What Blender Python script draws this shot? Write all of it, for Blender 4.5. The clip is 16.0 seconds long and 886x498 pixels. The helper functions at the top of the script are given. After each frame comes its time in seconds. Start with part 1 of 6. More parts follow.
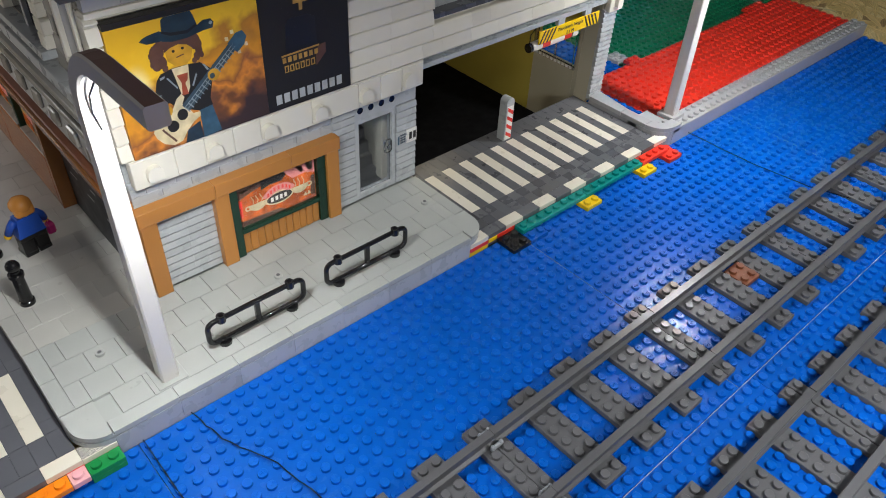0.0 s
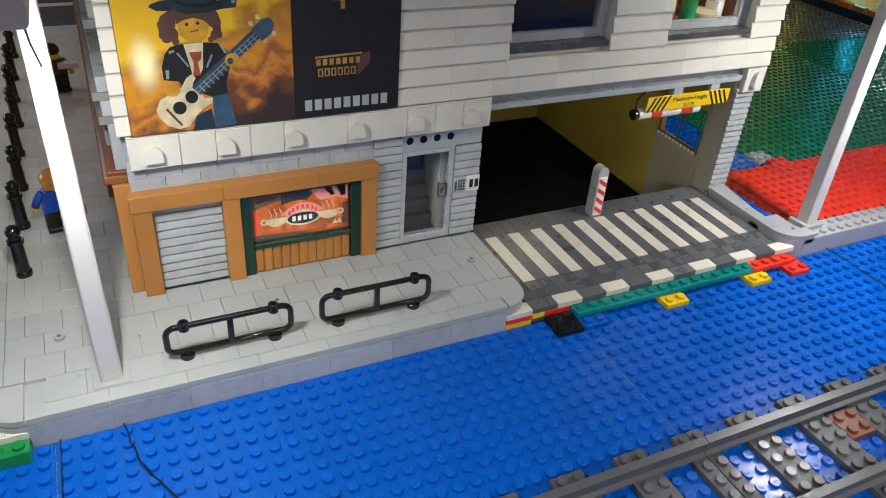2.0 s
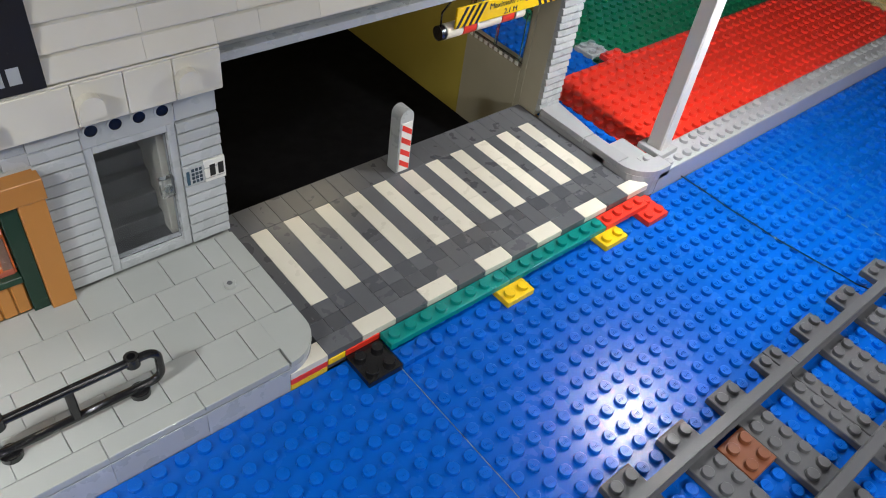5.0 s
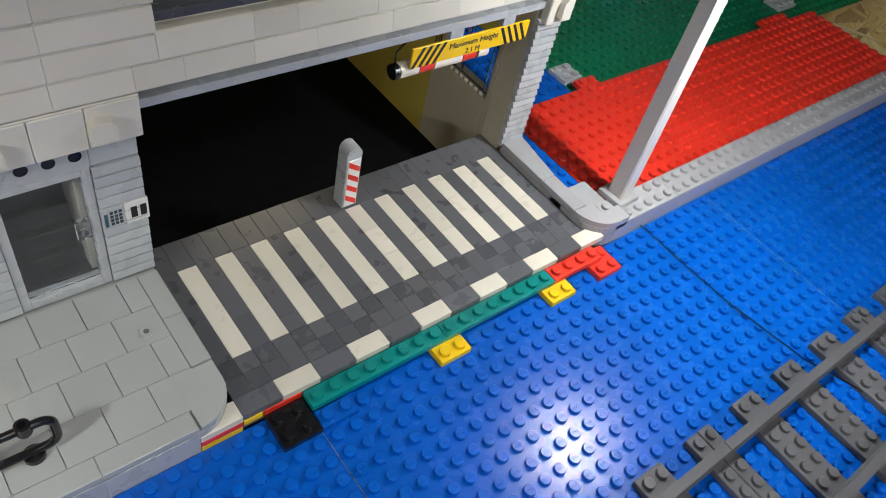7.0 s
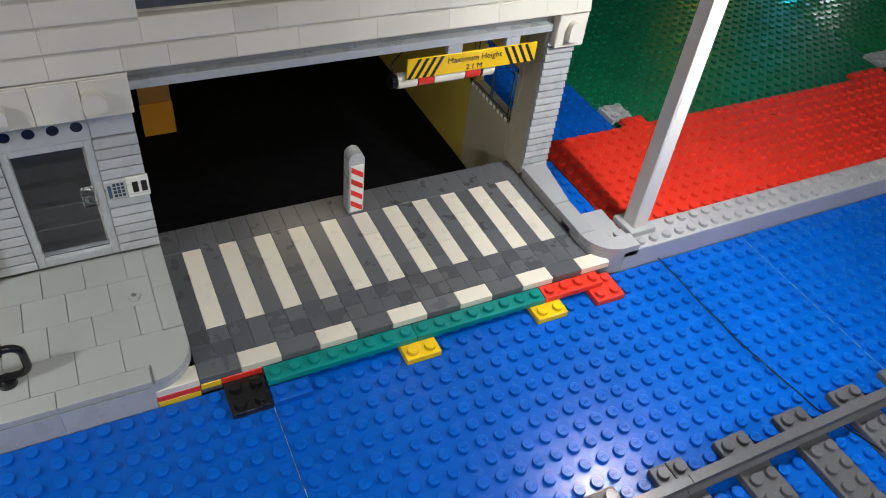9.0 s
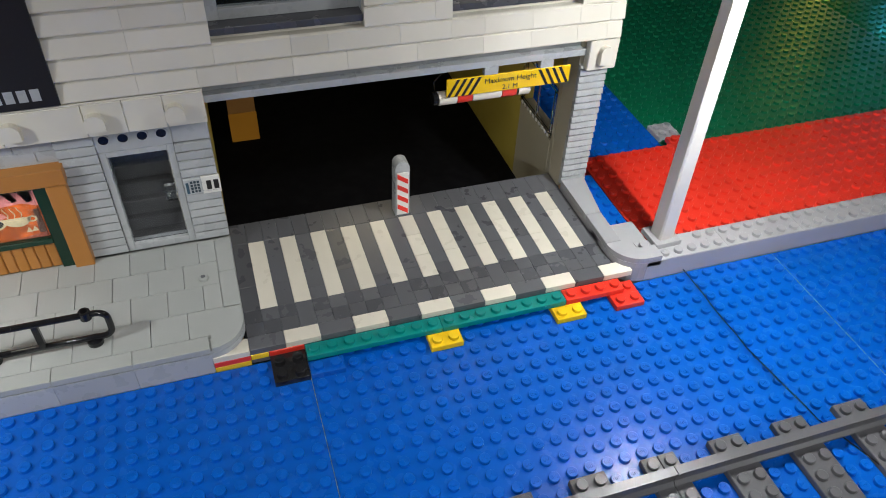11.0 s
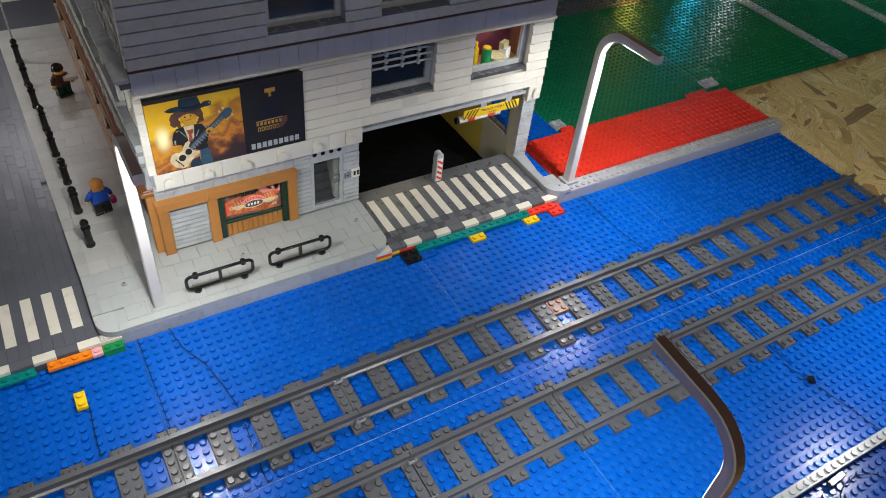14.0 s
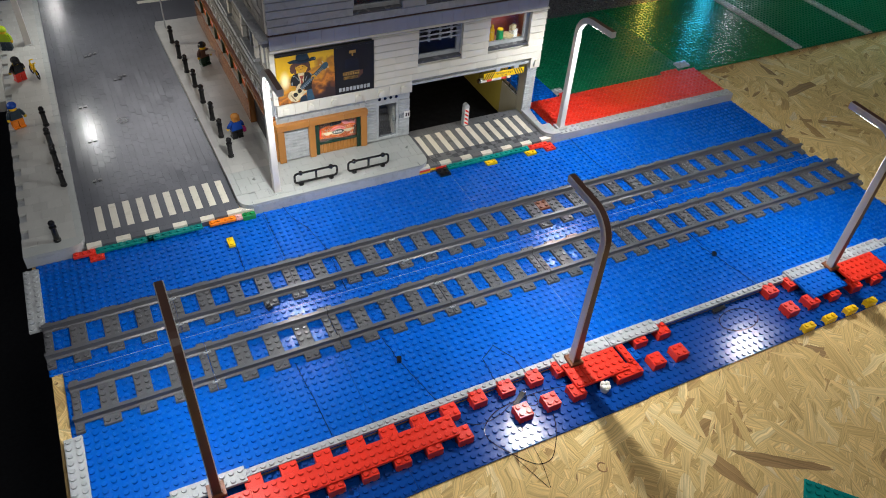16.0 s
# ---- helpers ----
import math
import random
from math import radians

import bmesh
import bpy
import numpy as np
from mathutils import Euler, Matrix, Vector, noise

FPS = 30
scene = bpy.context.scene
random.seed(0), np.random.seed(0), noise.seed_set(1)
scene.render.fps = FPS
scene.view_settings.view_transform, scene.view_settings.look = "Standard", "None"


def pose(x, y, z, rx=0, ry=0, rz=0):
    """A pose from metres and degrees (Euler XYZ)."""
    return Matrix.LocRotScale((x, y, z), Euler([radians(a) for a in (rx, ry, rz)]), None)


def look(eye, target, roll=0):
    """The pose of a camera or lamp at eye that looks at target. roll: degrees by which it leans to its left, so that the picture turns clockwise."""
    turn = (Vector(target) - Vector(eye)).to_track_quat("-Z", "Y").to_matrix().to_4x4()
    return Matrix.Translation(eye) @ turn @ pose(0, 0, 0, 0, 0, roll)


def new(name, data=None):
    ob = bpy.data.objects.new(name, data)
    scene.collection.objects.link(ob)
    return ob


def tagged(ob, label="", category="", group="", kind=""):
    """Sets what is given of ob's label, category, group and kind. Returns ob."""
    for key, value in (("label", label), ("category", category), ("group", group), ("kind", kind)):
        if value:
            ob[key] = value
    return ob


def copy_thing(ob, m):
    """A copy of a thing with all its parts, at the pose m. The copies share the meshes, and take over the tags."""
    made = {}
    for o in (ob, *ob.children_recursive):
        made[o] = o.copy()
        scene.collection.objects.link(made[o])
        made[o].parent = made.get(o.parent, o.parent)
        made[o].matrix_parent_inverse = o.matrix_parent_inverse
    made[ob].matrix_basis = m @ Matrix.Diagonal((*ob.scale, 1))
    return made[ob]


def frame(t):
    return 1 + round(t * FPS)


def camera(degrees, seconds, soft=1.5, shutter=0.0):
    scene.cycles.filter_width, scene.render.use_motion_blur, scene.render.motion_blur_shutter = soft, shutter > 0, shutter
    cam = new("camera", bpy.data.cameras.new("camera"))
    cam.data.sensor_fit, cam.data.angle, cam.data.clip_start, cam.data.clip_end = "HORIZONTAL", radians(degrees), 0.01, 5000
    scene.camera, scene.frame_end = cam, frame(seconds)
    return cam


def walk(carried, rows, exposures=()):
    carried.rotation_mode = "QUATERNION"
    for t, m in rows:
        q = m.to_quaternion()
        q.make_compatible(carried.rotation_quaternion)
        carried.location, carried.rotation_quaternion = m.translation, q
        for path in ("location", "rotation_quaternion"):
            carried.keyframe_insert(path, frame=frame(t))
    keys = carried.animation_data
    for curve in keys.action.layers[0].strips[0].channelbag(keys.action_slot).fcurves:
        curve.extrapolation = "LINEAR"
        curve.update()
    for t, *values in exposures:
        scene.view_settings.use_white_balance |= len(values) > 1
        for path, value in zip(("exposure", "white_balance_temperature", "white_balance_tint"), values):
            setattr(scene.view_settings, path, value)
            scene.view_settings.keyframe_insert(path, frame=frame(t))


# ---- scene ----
cam = camera(61.5, 16.0, soft=1.0)
PATH = [
    (0, (-0.274, -0.244, 0.305), (0.786, 0.858, -0.985), 3.4),
    (0.5, (-0.25, -0.254, 0.288), (0.725, 1.034, -0.891), 3.0),
    (1, (-0.227, -0.255, 0.272), (0.66, 1.153, -0.838), 3.7),
    (1.5, (-0.208, -0.257, 0.261), (0.608, 1.21, -0.826), 4.2),
    (2, (-0.19, -0.259, 0.249), (0.578, 1.233, -0.838), 4.6),
    (2.5, (-0.167, -0.255, 0.234), (0.585, 1.238, -0.864), 5.0),
    (3, (-0.148, -0.248, 0.22), (0.64, 1.215, -0.893), 5.5),
    (3.5, (-0.138, -0.226, 0.214), (0.747, 1.157, -0.927), 6.8),
    (4, (-0.134, -0.202, 0.215), (0.858, 1.056, -0.981), 7.6),
    (4.2, (-0.126, -0.19, 0.22), (0.887, 1.015, -1.013), 7.4),
    (6.3, (-0.078, -0.105, 0.242), (0.996, 0.721, -1.229), 14.9),
    (6.5, (-0.076, -0.108, 0.247), (0.996, 0.737, -1.216), 15.4),
    (7, (-0.062, -0.124, 0.253), (0.981, 0.791, -1.187), 15.6),
    (7.5, (-0.049, -0.143, 0.254), (0.936, 0.871, -1.161), 13.9),
    (8, (-0.033, -0.159, 0.254), (0.874, 0.958, -1.135), 11.2),
    (8.5, (-0.022, -0.175, 0.245), (0.81, 1.033, -1.114), 9.1),
    (10.8, (0.009, -0.221, 0.265), (0.529, 1.155, -1.091), 3.6),
    (11, (0.006, -0.227, 0.269), (0.512, 1.163, -1.076), 3.1),
    (11.5, (-0.005, -0.254, 0.288), (0.489, 1.15, -1.049), 2.5),
    (12, (-0.026, -0.282, 0.319), (0.522, 1.109, -1.009), 3.2),
    (12.5, (-0.068, -0.312, 0.365), (0.567, 1.038, -0.966), 4.5),
    (13, (-0.123, -0.345, 0.408), (0.601, 0.939, -0.944), 5.5),
    (13.5, (-0.187, -0.39, 0.454), (0.597, 0.837, -0.917), 6.3),
    (14, (-0.247, -0.44, 0.482), (0.588, 0.77, -0.874), 6.9),
    (14.5, (-0.298, -0.519, 0.5), (0.545, 0.711, -0.833), 7.2),
    (15, (-0.325, -0.588, 0.541), (0.488, 0.661, -0.793), 6.6),
    (15.5, (-0.341, -0.668, 0.576), (0.417, 0.61, -0.763), 5.3),
    (16, (-0.373, -0.728, 0.598), (0.346, 0.574, -0.739), 4.5),
]
walk(cam, [(t, look(eye, target, roll)) for t, eye, target, roll in PATH],
     [(0, 0.02), (1, -0.02), (2, -0.05), (3, 0.0), (4, 0.2), (6.5, 0.1), (8, -0.06), (12, -0.02), (15, 0.0), (16, 0.1)])

# ---- world and light ----
S = 0.008          # one stud
world = bpy.data.worlds.new("dim_room")
scene.world = world
world.use_nodes = True
world.node_tree.nodes["Background"].inputs[0].default_value = (0.55, 0.58, 0.72, 1)
world.node_tree.nodes["Background"].inputs[1].default_value = 0.09


def area_light(name, at, target, sx, sy, watts, colour):
    data = bpy.data.lights.new(name, "AREA")
    data.shape, data.size, data.size_y = "RECTANGLE", sx * S, sy * S
    data.energy, data.color = watts, colour
    ob = new(name, data)
    ob.matrix_world = look(Vector(at) * S, Vector(target) * S)
    return ob


LED = (0.97, 0.99, 0.98)
LAMPS = [  # x, y, base height, turn of the arm, watts
    (-25.75, 2.0, 2.0, 180, 0.36),
    (27.0, 1.9, 1.6, 182, 0.44),
    (-57.0, 65.0, 2.0, -90, 0.19),
    (-58.5, 128.7, 1.2, -90, 0.13),
    (-46.3, -44.7, 0.82, 0, 0.41),
    (-0.6, -44.75, 0.82, -2, 0.54),
    (45.8, -44.8, 0.82, 0, 0.44),
]
for lx, ly, lz, turn, watts in LAMPS:
    m = pose(lx, ly, lz, 0, 0, turn)
    area_light("street_lamp_led", m @ Vector((0, 6.2, 21.0 if ly > 0 else 22.5)), m @ Vector((0, 6.2, 0)), 0.5, 3.6, watts, LED)
# ceiling lamp of the room, high over the front of the table
area_light("ceiling_lamp", (5, -135, 208), (0, -20, 0), 44, 44, 5.0, (1.0, 0.96, 0.9))
# Added fill high behind the street's far end; no such source is known.
area_light("street_end_fill", (-26, 190, 105), (-30, 55, 2), 50, 20, 0.2, (0.93, 0.93, 1.0)).data.spread = radians(75)
# Added warm fill that brightens the street-side wall; its source is unseen.
area_light("street_side_fill", (-88, 58, 22), (-23, 40, 12), 44, 14, 0.2, (1.0, 0.9, 0.76)).data.spread = radians(62)
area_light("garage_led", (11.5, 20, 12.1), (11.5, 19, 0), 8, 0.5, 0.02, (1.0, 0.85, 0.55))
area_light("room_lamp_in_window", (18, 13, 21.3), (18, 12, 15), 4, 2, 0.011, (1.0, 0.85, 0.6))


# ---- materials ----
def nodes_of(name):
    m = bpy.data.materials.new(name)
    m.use_nodes = True
    nt = m.node_tree
    return m, nt, nt.nodes["Principled BSDF"], nt.nodes.new, nt.links.new


def plastic(name, rgb, rough=0.24, vary=0.08, dust=0.1, emboss=False, alpha=None, mottle=0.0):
    """Moulded toy plastic: even colour that differs a little from piece to piece, fine scratches, dust."""
    m, nt, bsdf, add, link = nodes_of(name)
    info, geo = add("ShaderNodeObjectInfo"), add("ShaderNodeNewGeometry")
    both = add("ShaderNodeMath"); both.operation = "ADD"
    link(info.outputs["Random"], both.inputs[0]); link(geo.outputs["Random Per Island"], both.inputs[1])
    frac = add("ShaderNodeMath"); frac.operation = "FRACT"; link(both.outputs[0], frac.inputs[0])
    scale = add("ShaderNodeMapRange")
    scale.inputs["To Min"].default_value, scale.inputs["To Max"].default_value = 1 - vary, 1 + vary
    link(frac.outputs[0], scale.inputs["Value"])
    own, coord = add("ShaderNodeTexCoord"), add("ShaderNodeVectorMath")
    link(own.outputs["Object"], coord.inputs[0]); link(info.outputs["Location"], coord.inputs[1])
    stain = add("ShaderNodeTexNoise"); stain.inputs["Scale"].default_value = 22; stain.inputs["Detail"].default_value = 4
    link(coord.outputs[0], stain.inputs["Vector"])
    stained = add("ShaderNodeMapRange"); stained.inputs["From Min"].default_value, stained.inputs["From Max"].default_value = 0.35, 0.7
    stained.inputs["To Min"].default_value, stained.inputs["To Max"].default_value = (1 - mottle, 1 + mottle) if mottle else (0.93, 1.05)
    if mottle:          # printed photograph
        stain.inputs["Scale"].default_value = 170
        stain.inputs["Detail"].default_value = 3
    link(stain.outputs[0], stained.inputs["Value"])
    mul = add("ShaderNodeMath"); mul.operation = "MULTIPLY"
    link(scale.outputs[0], mul.inputs[0]); link(stained.outputs[0], mul.inputs[1])
    hsv = add("ShaderNodeHueSaturation"); hsv.inputs["Color"].default_value = (*rgb, 1)
    link(mul.outputs[0], hsv.inputs["Value"])
    speck = add("ShaderNodeTexNoise"); speck.inputs["Scale"].default_value = 900; speck.inputs["Detail"].default_value = 2
    link(coord.outputs[0], speck.inputs["Vector"])
    ramp = add("ShaderNodeMapRange"); ramp.inputs["From Min"].default_value, ramp.inputs["From Max"].default_value = 0.68, 0.8
    ramp.inputs["To Max"].default_value = dust
    link(speck.outputs[0], ramp.inputs["Value"])
    mix = add("ShaderNodeMix"); mix.data_type = "RGBA"
    link(ramp.outputs[0], mix.inputs["Factor"]); link(hsv.outputs[0], mix.inputs["A"])
    mix.inputs["B"].default_value = (0.45, 0.44, 0.42, 1)
    link(mix.outputs["Result"], bsdf.inputs["Base Color"])
    worn = add("ShaderNodeTexNoise"); worn.inputs["Scale"].default_value = 120; worn.inputs["Detail"].default_value = 5
    link(coord.outputs[0], worn.inputs["Vector"])
    rr = add("ShaderNodeMapRange"); rr.inputs["To Min"].default_value, rr.inputs["To Max"].default_value = rough * 0.75, rough * 1.35
    link(worn.outputs[0], rr.inputs["Value"]); link(rr.outputs[0], bsdf.inputs["Roughness"])
    fine = add("ShaderNodeTexNoise"); fine.inputs["Scale"].default_value = 260 if emboss else 90; fine.inputs["Detail"].default_value = 3
    link(coord.outputs[0], fine.inputs["Vector"])
    bump = add("ShaderNodeBump"); bump.inputs["Strength"].default_value = 0.12; bump.inputs["Distance"].default_value = 0.0006
    link(fine.outputs[0], bump.inputs["Height"]); link(bump.outputs[0], bsdf.inputs["Normal"])
    bsdf.inputs["IOR"].default_value = 1.5
    if alpha is not None:
        bsdf.inputs["Transmission Weight"].default_value = alpha
        bsdf.inputs["IOR"].default_value = 1.15
    return m


def osb(name):
    """Pressed board of long wood strands that lie at several angles."""
    m, nt, bsdf, add, link = nodes_of(name)
    coord = add("ShaderNodeTexCoord")
    warp = add("ShaderNodeTexNoise"); warp.inputs["Scale"].default_value = 26; warp.inputs["Detail"].default_value = 4
    link(coord.outputs["Object"], warp.inputs["Vector"])
    off = add("ShaderNodeMixRGB"); off.blend_type = "LINEAR_LIGHT"; off.inputs[0].default_value = 0.006
    link(coord.outputs["Object"], off.inputs[1]); link(warp.outputs["Color"], off.inputs[2])
    layers = []
    for n, (turn, sx, sy) in enumerate(((12, 15, 78), (78, 17, 92), (-38, 13, 70), (50, 21, 110), (-70, 16, 84), (30, 36, 160))):
        mp = add("ShaderNodeMapping"); mp.vector_type = "TEXTURE"; mp.inputs["Rotation"].default_value = (0, 0, radians(turn))
        mp.inputs["Scale"].default_value = (1 / sx, 1 / sy, 1); mp.inputs["Location"].default_value = (n * 3.3, n * 1.7, 0)
        link(off.outputs[0], mp.inputs["Vector"])
        v = add("ShaderNodeTexVoronoi"); v.inputs["Scale"].default_value = 1; link(mp.outputs[0], v.inputs["Vector"])
        grain = add("ShaderNodeTexNoise"); grain.inputs["Scale"].default_value = 5; grain.inputs["Detail"].default_value = 6
        gm = add("ShaderNodeMapping"); gm.inputs["Scale"].default_value = (0.22, 1.5, 1)
        link(mp.outputs[0], gm.inputs["Vector"]); link(gm.outputs[0], grain.inputs["Vector"])
        sep = add("ShaderNodeSeparateColor"); link(v.outputs["Color"], sep.inputs[0])
        layers.append((sep, grain))
    tone, prior, gr = layers[0][0].outputs["Red"], layers[0][0].outputs["Green"], layers[0][1].outputs[0]
    for sep, grain in layers[1:]:
        over = add("ShaderNodeMath"); over.operation = "GREATER_THAN"
        link(sep.outputs["Green"], over.inputs[0]); link(prior, over.inputs[1])
        outs = []
        for a, b in ((tone, sep.outputs["Red"]), (prior, sep.outputs["Green"]), (gr, grain.outputs[0])):
            mx = add("ShaderNodeMix"); link(over.outputs[0], mx.inputs["Factor"]); link(a, mx.inputs["A"]); link(b, mx.inputs["B"])
            outs.append(mx.outputs["Result"])
        tone, prior, gr = outs
    ramp = add("ShaderNodeValToRGB"); link(tone, ramp.inputs[0])
    for at, c in ((0.03, (0.461, 0.274, 0.104)), (0.09, (0.612, 0.406, 0.156)), (0.4, (0.715, 0.494, 0.198)), (0.8, (0.761, 0.538, 0.229)), (0.97, (0.824, 0.637, 0.312))):
        e = ramp.color_ramp.elements.new(at); e.color = (*c, 1)
    ramp.color_ramp.elements[0].color = (0.33, 0.20, 0.085, 1)
    ramp.color_ramp.elements[len(ramp.color_ramp.elements) - 1].color = (0.68, 0.53, 0.32, 1)
    g2 = add("ShaderNodeMapRange"); g2.inputs["From Min"].default_value, g2.inputs["From Max"].default_value = 0.3, 0.7; g2.inputs["To Min"].default_value, g2.inputs["To Max"].default_value = 0.64, 1.24
    link(gr, g2.inputs["Value"])
    hsv = add("ShaderNodeHueSaturation"); link(ramp.outputs[0], hsv.inputs["Color"]); link(g2.outputs[0], hsv.inputs["Value"])
    link(hsv.outputs[0], bsdf.inputs["Base Color"]); bsdf.inputs["Roughness"].default_value = 0.75; bsdf.inputs["Specular IOR Level"].default_value = 0.25
    h = add("ShaderNodeMath"); h.operation = "ADD"; link(prior, h.inputs[0]); link(gr, h.inputs[1])
    bump = add("ShaderNodeBump"); bump.inputs["Strength"].default_value = 0.8; bump.inputs["Distance"].default_value = 0.0014
    link(h.outputs[0], bump.inputs["Height"]); link(bump.outputs[0], bsdf.inputs["Normal"])
    return m


def glowing(name, rgb, strength):
    m, nt, bsdf, add, link = nodes_of(name)
    bsdf.inputs["Emission Color"].default_value = (*rgb, 1)
    bsdf.inputs["Emission Strength"].default_value = strength
    bsdf.inputs["Base Color"].default_value = (*rgb, 1)
    return m


def glass(name, rgb=(0.9, 0.93, 0.95), rough=0.03):
    m, nt, bsdf, add, link = nodes_of(name)
    bsdf.inputs["Base Color"].default_value = (*rgb, 1)
    bsdf.inputs["Transmission Weight"].default_value = 1.0
    bsdf.inputs["IOR"].default_value = 1.35
    n = add("ShaderNodeTexNoise"); n.inputs["Scale"].default_value = 60
    r = add("ShaderNodeMapRange"); r.inputs["To Min"].default_value, r.inputs["To Max"].default_value = rough, rough + 0.08
    link(n.outputs[0], r.inputs["Value"]); link(r.outputs[0], bsdf.inputs["Roughness"])
    return m


def print_sky(name):
    """The poster's sunset: yellow sky over orange and brown clouds."""
    m, nt, bsdf, add, link = nodes_of(name)
    coord = add("ShaderNodeTexCoord")
    sep = add("ShaderNodeSeparateXYZ"); link(coord.outputs["Object"], sep.inputs[0])
    n = add("ShaderNodeTexNoise"); n.inputs["Scale"].default_value = 60; n.inputs["Detail"].default_value = 3.5
    link(coord.outputs["Object"], n.inputs["Vector"])
    up = add("ShaderNodeMapRange"); up.inputs["From Max"].default_value = 8 * S
    link(sep.outputs["Z"], up.inputs["Value"])
    side = add("ShaderNodeMapRange"); side.inputs["From Max"].default_value = 8 * S
    side.inputs["To Min"].default_value, side.inputs["To Max"].default_value = 0.22, -0.2
    link(sep.outputs["X"], side.inputs["Value"])
    a = add("ShaderNodeMath"); a.operation = "MULTIPLY_ADD"; a.inputs[1].default_value = 0.9; a.inputs[2].default_value = -0.45
    link(n.outputs[0], a.inputs[0])
    b = add("ShaderNodeMath"); link(up.outputs[0], b.inputs[0]); link(a.outputs[0], b.inputs[1])
    c = add("ShaderNodeMath"); link(b.outputs[0], c.inputs[0]); link(side.outputs[0], c.inputs[1])
    ramp = add("ShaderNodeValToRGB"); link(c.outputs[0], ramp.inputs[0])
    stops = ((0.0, (0.045, 0.028, 0.025)), (0.13, (0.16, 0.06, 0.025)), (0.24, (0.62, 0.22, 0.03)), (0.32, (0.26, 0.09, 0.03)), (0.46, (0.62, 0.26, 0.02)), (0.62, (0.40, 0.17, 0.02)), (0.76, (0.78, 0.47, 0.02)), (1.0, (0.70, 0.40, 0.015)))
    for (at, col), e in zip(stops, [ramp.color_ramp.elements[0]] + [ramp.color_ramp.elements.new(q[0]) for q in stops[1:-1]] + [ramp.color_ramp.elements[-1]]):
        e.position, e.color = at, (*col, 1)
    sun = add("ShaderNodeVectorMath"); sun.operation = "DISTANCE"; sun.inputs[1].default_value = (1.55 * S, 0, 4.0 * S)
    sq = add("ShaderNodeVectorMath"); sq.operation = "MULTIPLY"; sq.inputs[1].default_value = (1, 0, 0.5)
    link(coord.outputs["Object"], sq.inputs[0]); link(sq.outputs[0], sun.inputs[0])
    sun.inputs[1].default_value = (1.2 * S, 0, 4.0 * 0.5 * S)
    glow = add("ShaderNodeMapRange"); glow.interpolation_type = "SMOOTHSTEP"
    glow.inputs["From Min"].default_value, glow.inputs["From Max"].default_value = 0.05 * S, 1.0 * S
    glow.inputs["To Min"].default_value, glow.inputs["To Max"].default_value = 1.0, 0.0
    link(sun.outputs["Value"], glow.inputs["Value"])
    lit = add("ShaderNodeMix"); lit.data_type = "RGBA"; lit.inputs["B"].default_value = (1.0, 0.9, 0.5, 1)
    link(glow.outputs[0], lit.inputs["Factor"]); link(ramp.outputs[0], lit.inputs["A"])
    link(lit.outputs["Result"], bsdf.inputs["Base Color"]); bsdf.inputs["Roughness"].default_value = 0.35
    return m


BLUE = plastic("blue_plastic", (0.0003, 0.098, 0.495), rough=0.25, vary=0.03, dust=0.03, emboss=True)
BLUE.node_tree.nodes["Principled BSDF"].inputs["Specular IOR Level"].default_value = 0.33
# Slightly paler copy of BLUE: the brighter look of stud tops is coloured in.
BLUESTUD = plastic("blue_stud_plastic", (0.0003, 0.105, 0.525), rough=0.27, vary=0.03, dust=0.02)
BLUESTUD.node_tree.nodes["Principled BSDF"].inputs["Specular IOR Level"].default_value = 0.26
DEEPBLUE = plastic("deep_blue_plastic", (0.001, 0.056, 0.31), rough=0.2, vary=0.03, dust=0.03)
BLUE2 = plastic("darker_blue_plastic", (0.002, 0.11, 0.52), rough=0.2)
GREEN = plastic("green_plastic", (0.003, 0.165, 0.075), rough=0.3, vary=0.05, emboss=True)
GREEN.node_tree.nodes["Principled BSDF"].inputs["Specular IOR Level"].default_value = 0.3
GREENB = plastic("fresh_green_plastic", (0.008, 0.2, 0.07), rough=0.2, vary=0.05, emboss=True)
GREEN2 = plastic("bright_green_plastic", (0.01, 0.24, 0.06))
RED = plastic("red_plastic", (0.74, 0.036, 0.018), rough=0.3, vary=0.04, dust=0.1)
TEAL = plastic("teal_plastic", (0.0, 0.22, 0.2))
YELLOW = plastic("yellow_plastic", (0.86, 0.55, 0.01))
ORANGE = plastic("orange_plastic", (0.9, 0.24, 0.01))
PINK = plastic("pink_plastic", (0.8, 0.42, 0.45))
BROWN = plastic("reddish_brown_plastic", (0.19, 0.06, 0.025), rough=0.34)
SIDEBROWN = plastic("dark_orange_plastic", (0.26, 0.10, 0.028), rough=0.22, vary=0.12)
TANBROWN = plastic("medium_brown_plastic", (0.47, 0.20, 0.045), rough=0.3)
DKGREEN = plastic("dark_green_plastic", (0.005, 0.036, 0.02))
LGREY = plastic("light_grey_plastic", (0.42, 0.437, 0.448), rough=0.27)
SIDEGREY = plastic("pale_grey_plastic", (0.415, 0.43, 0.415), rough=0.3, vary=0.03)
DGREY = plastic("dark_grey_plastic", (0.105, 0.107, 0.118), rough=0.28, vary=0.12)
DUSK = plastic("darker_grey_plastic", (0.088, 0.09, 0.1), rough=0.25, vary=0.1)
ROADGREY = plastic("road_grey_plastic", (0.105, 0.108, 0.125), rough=0.22, vary=0.04, dust=0.04)
KERBGREY = plastic("kerb_grey_plastic", (0.37, 0.37, 0.38), rough=0.3)
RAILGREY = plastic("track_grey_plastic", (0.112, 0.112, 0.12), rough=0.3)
RAILGREY.node_tree.nodes["Principled BSDF"].inputs["Specular IOR Level"].default_value = 0.36
TIEGREY = plastic("tie_grey_plastic", (0.112, 0.112, 0.12), rough=0.42)
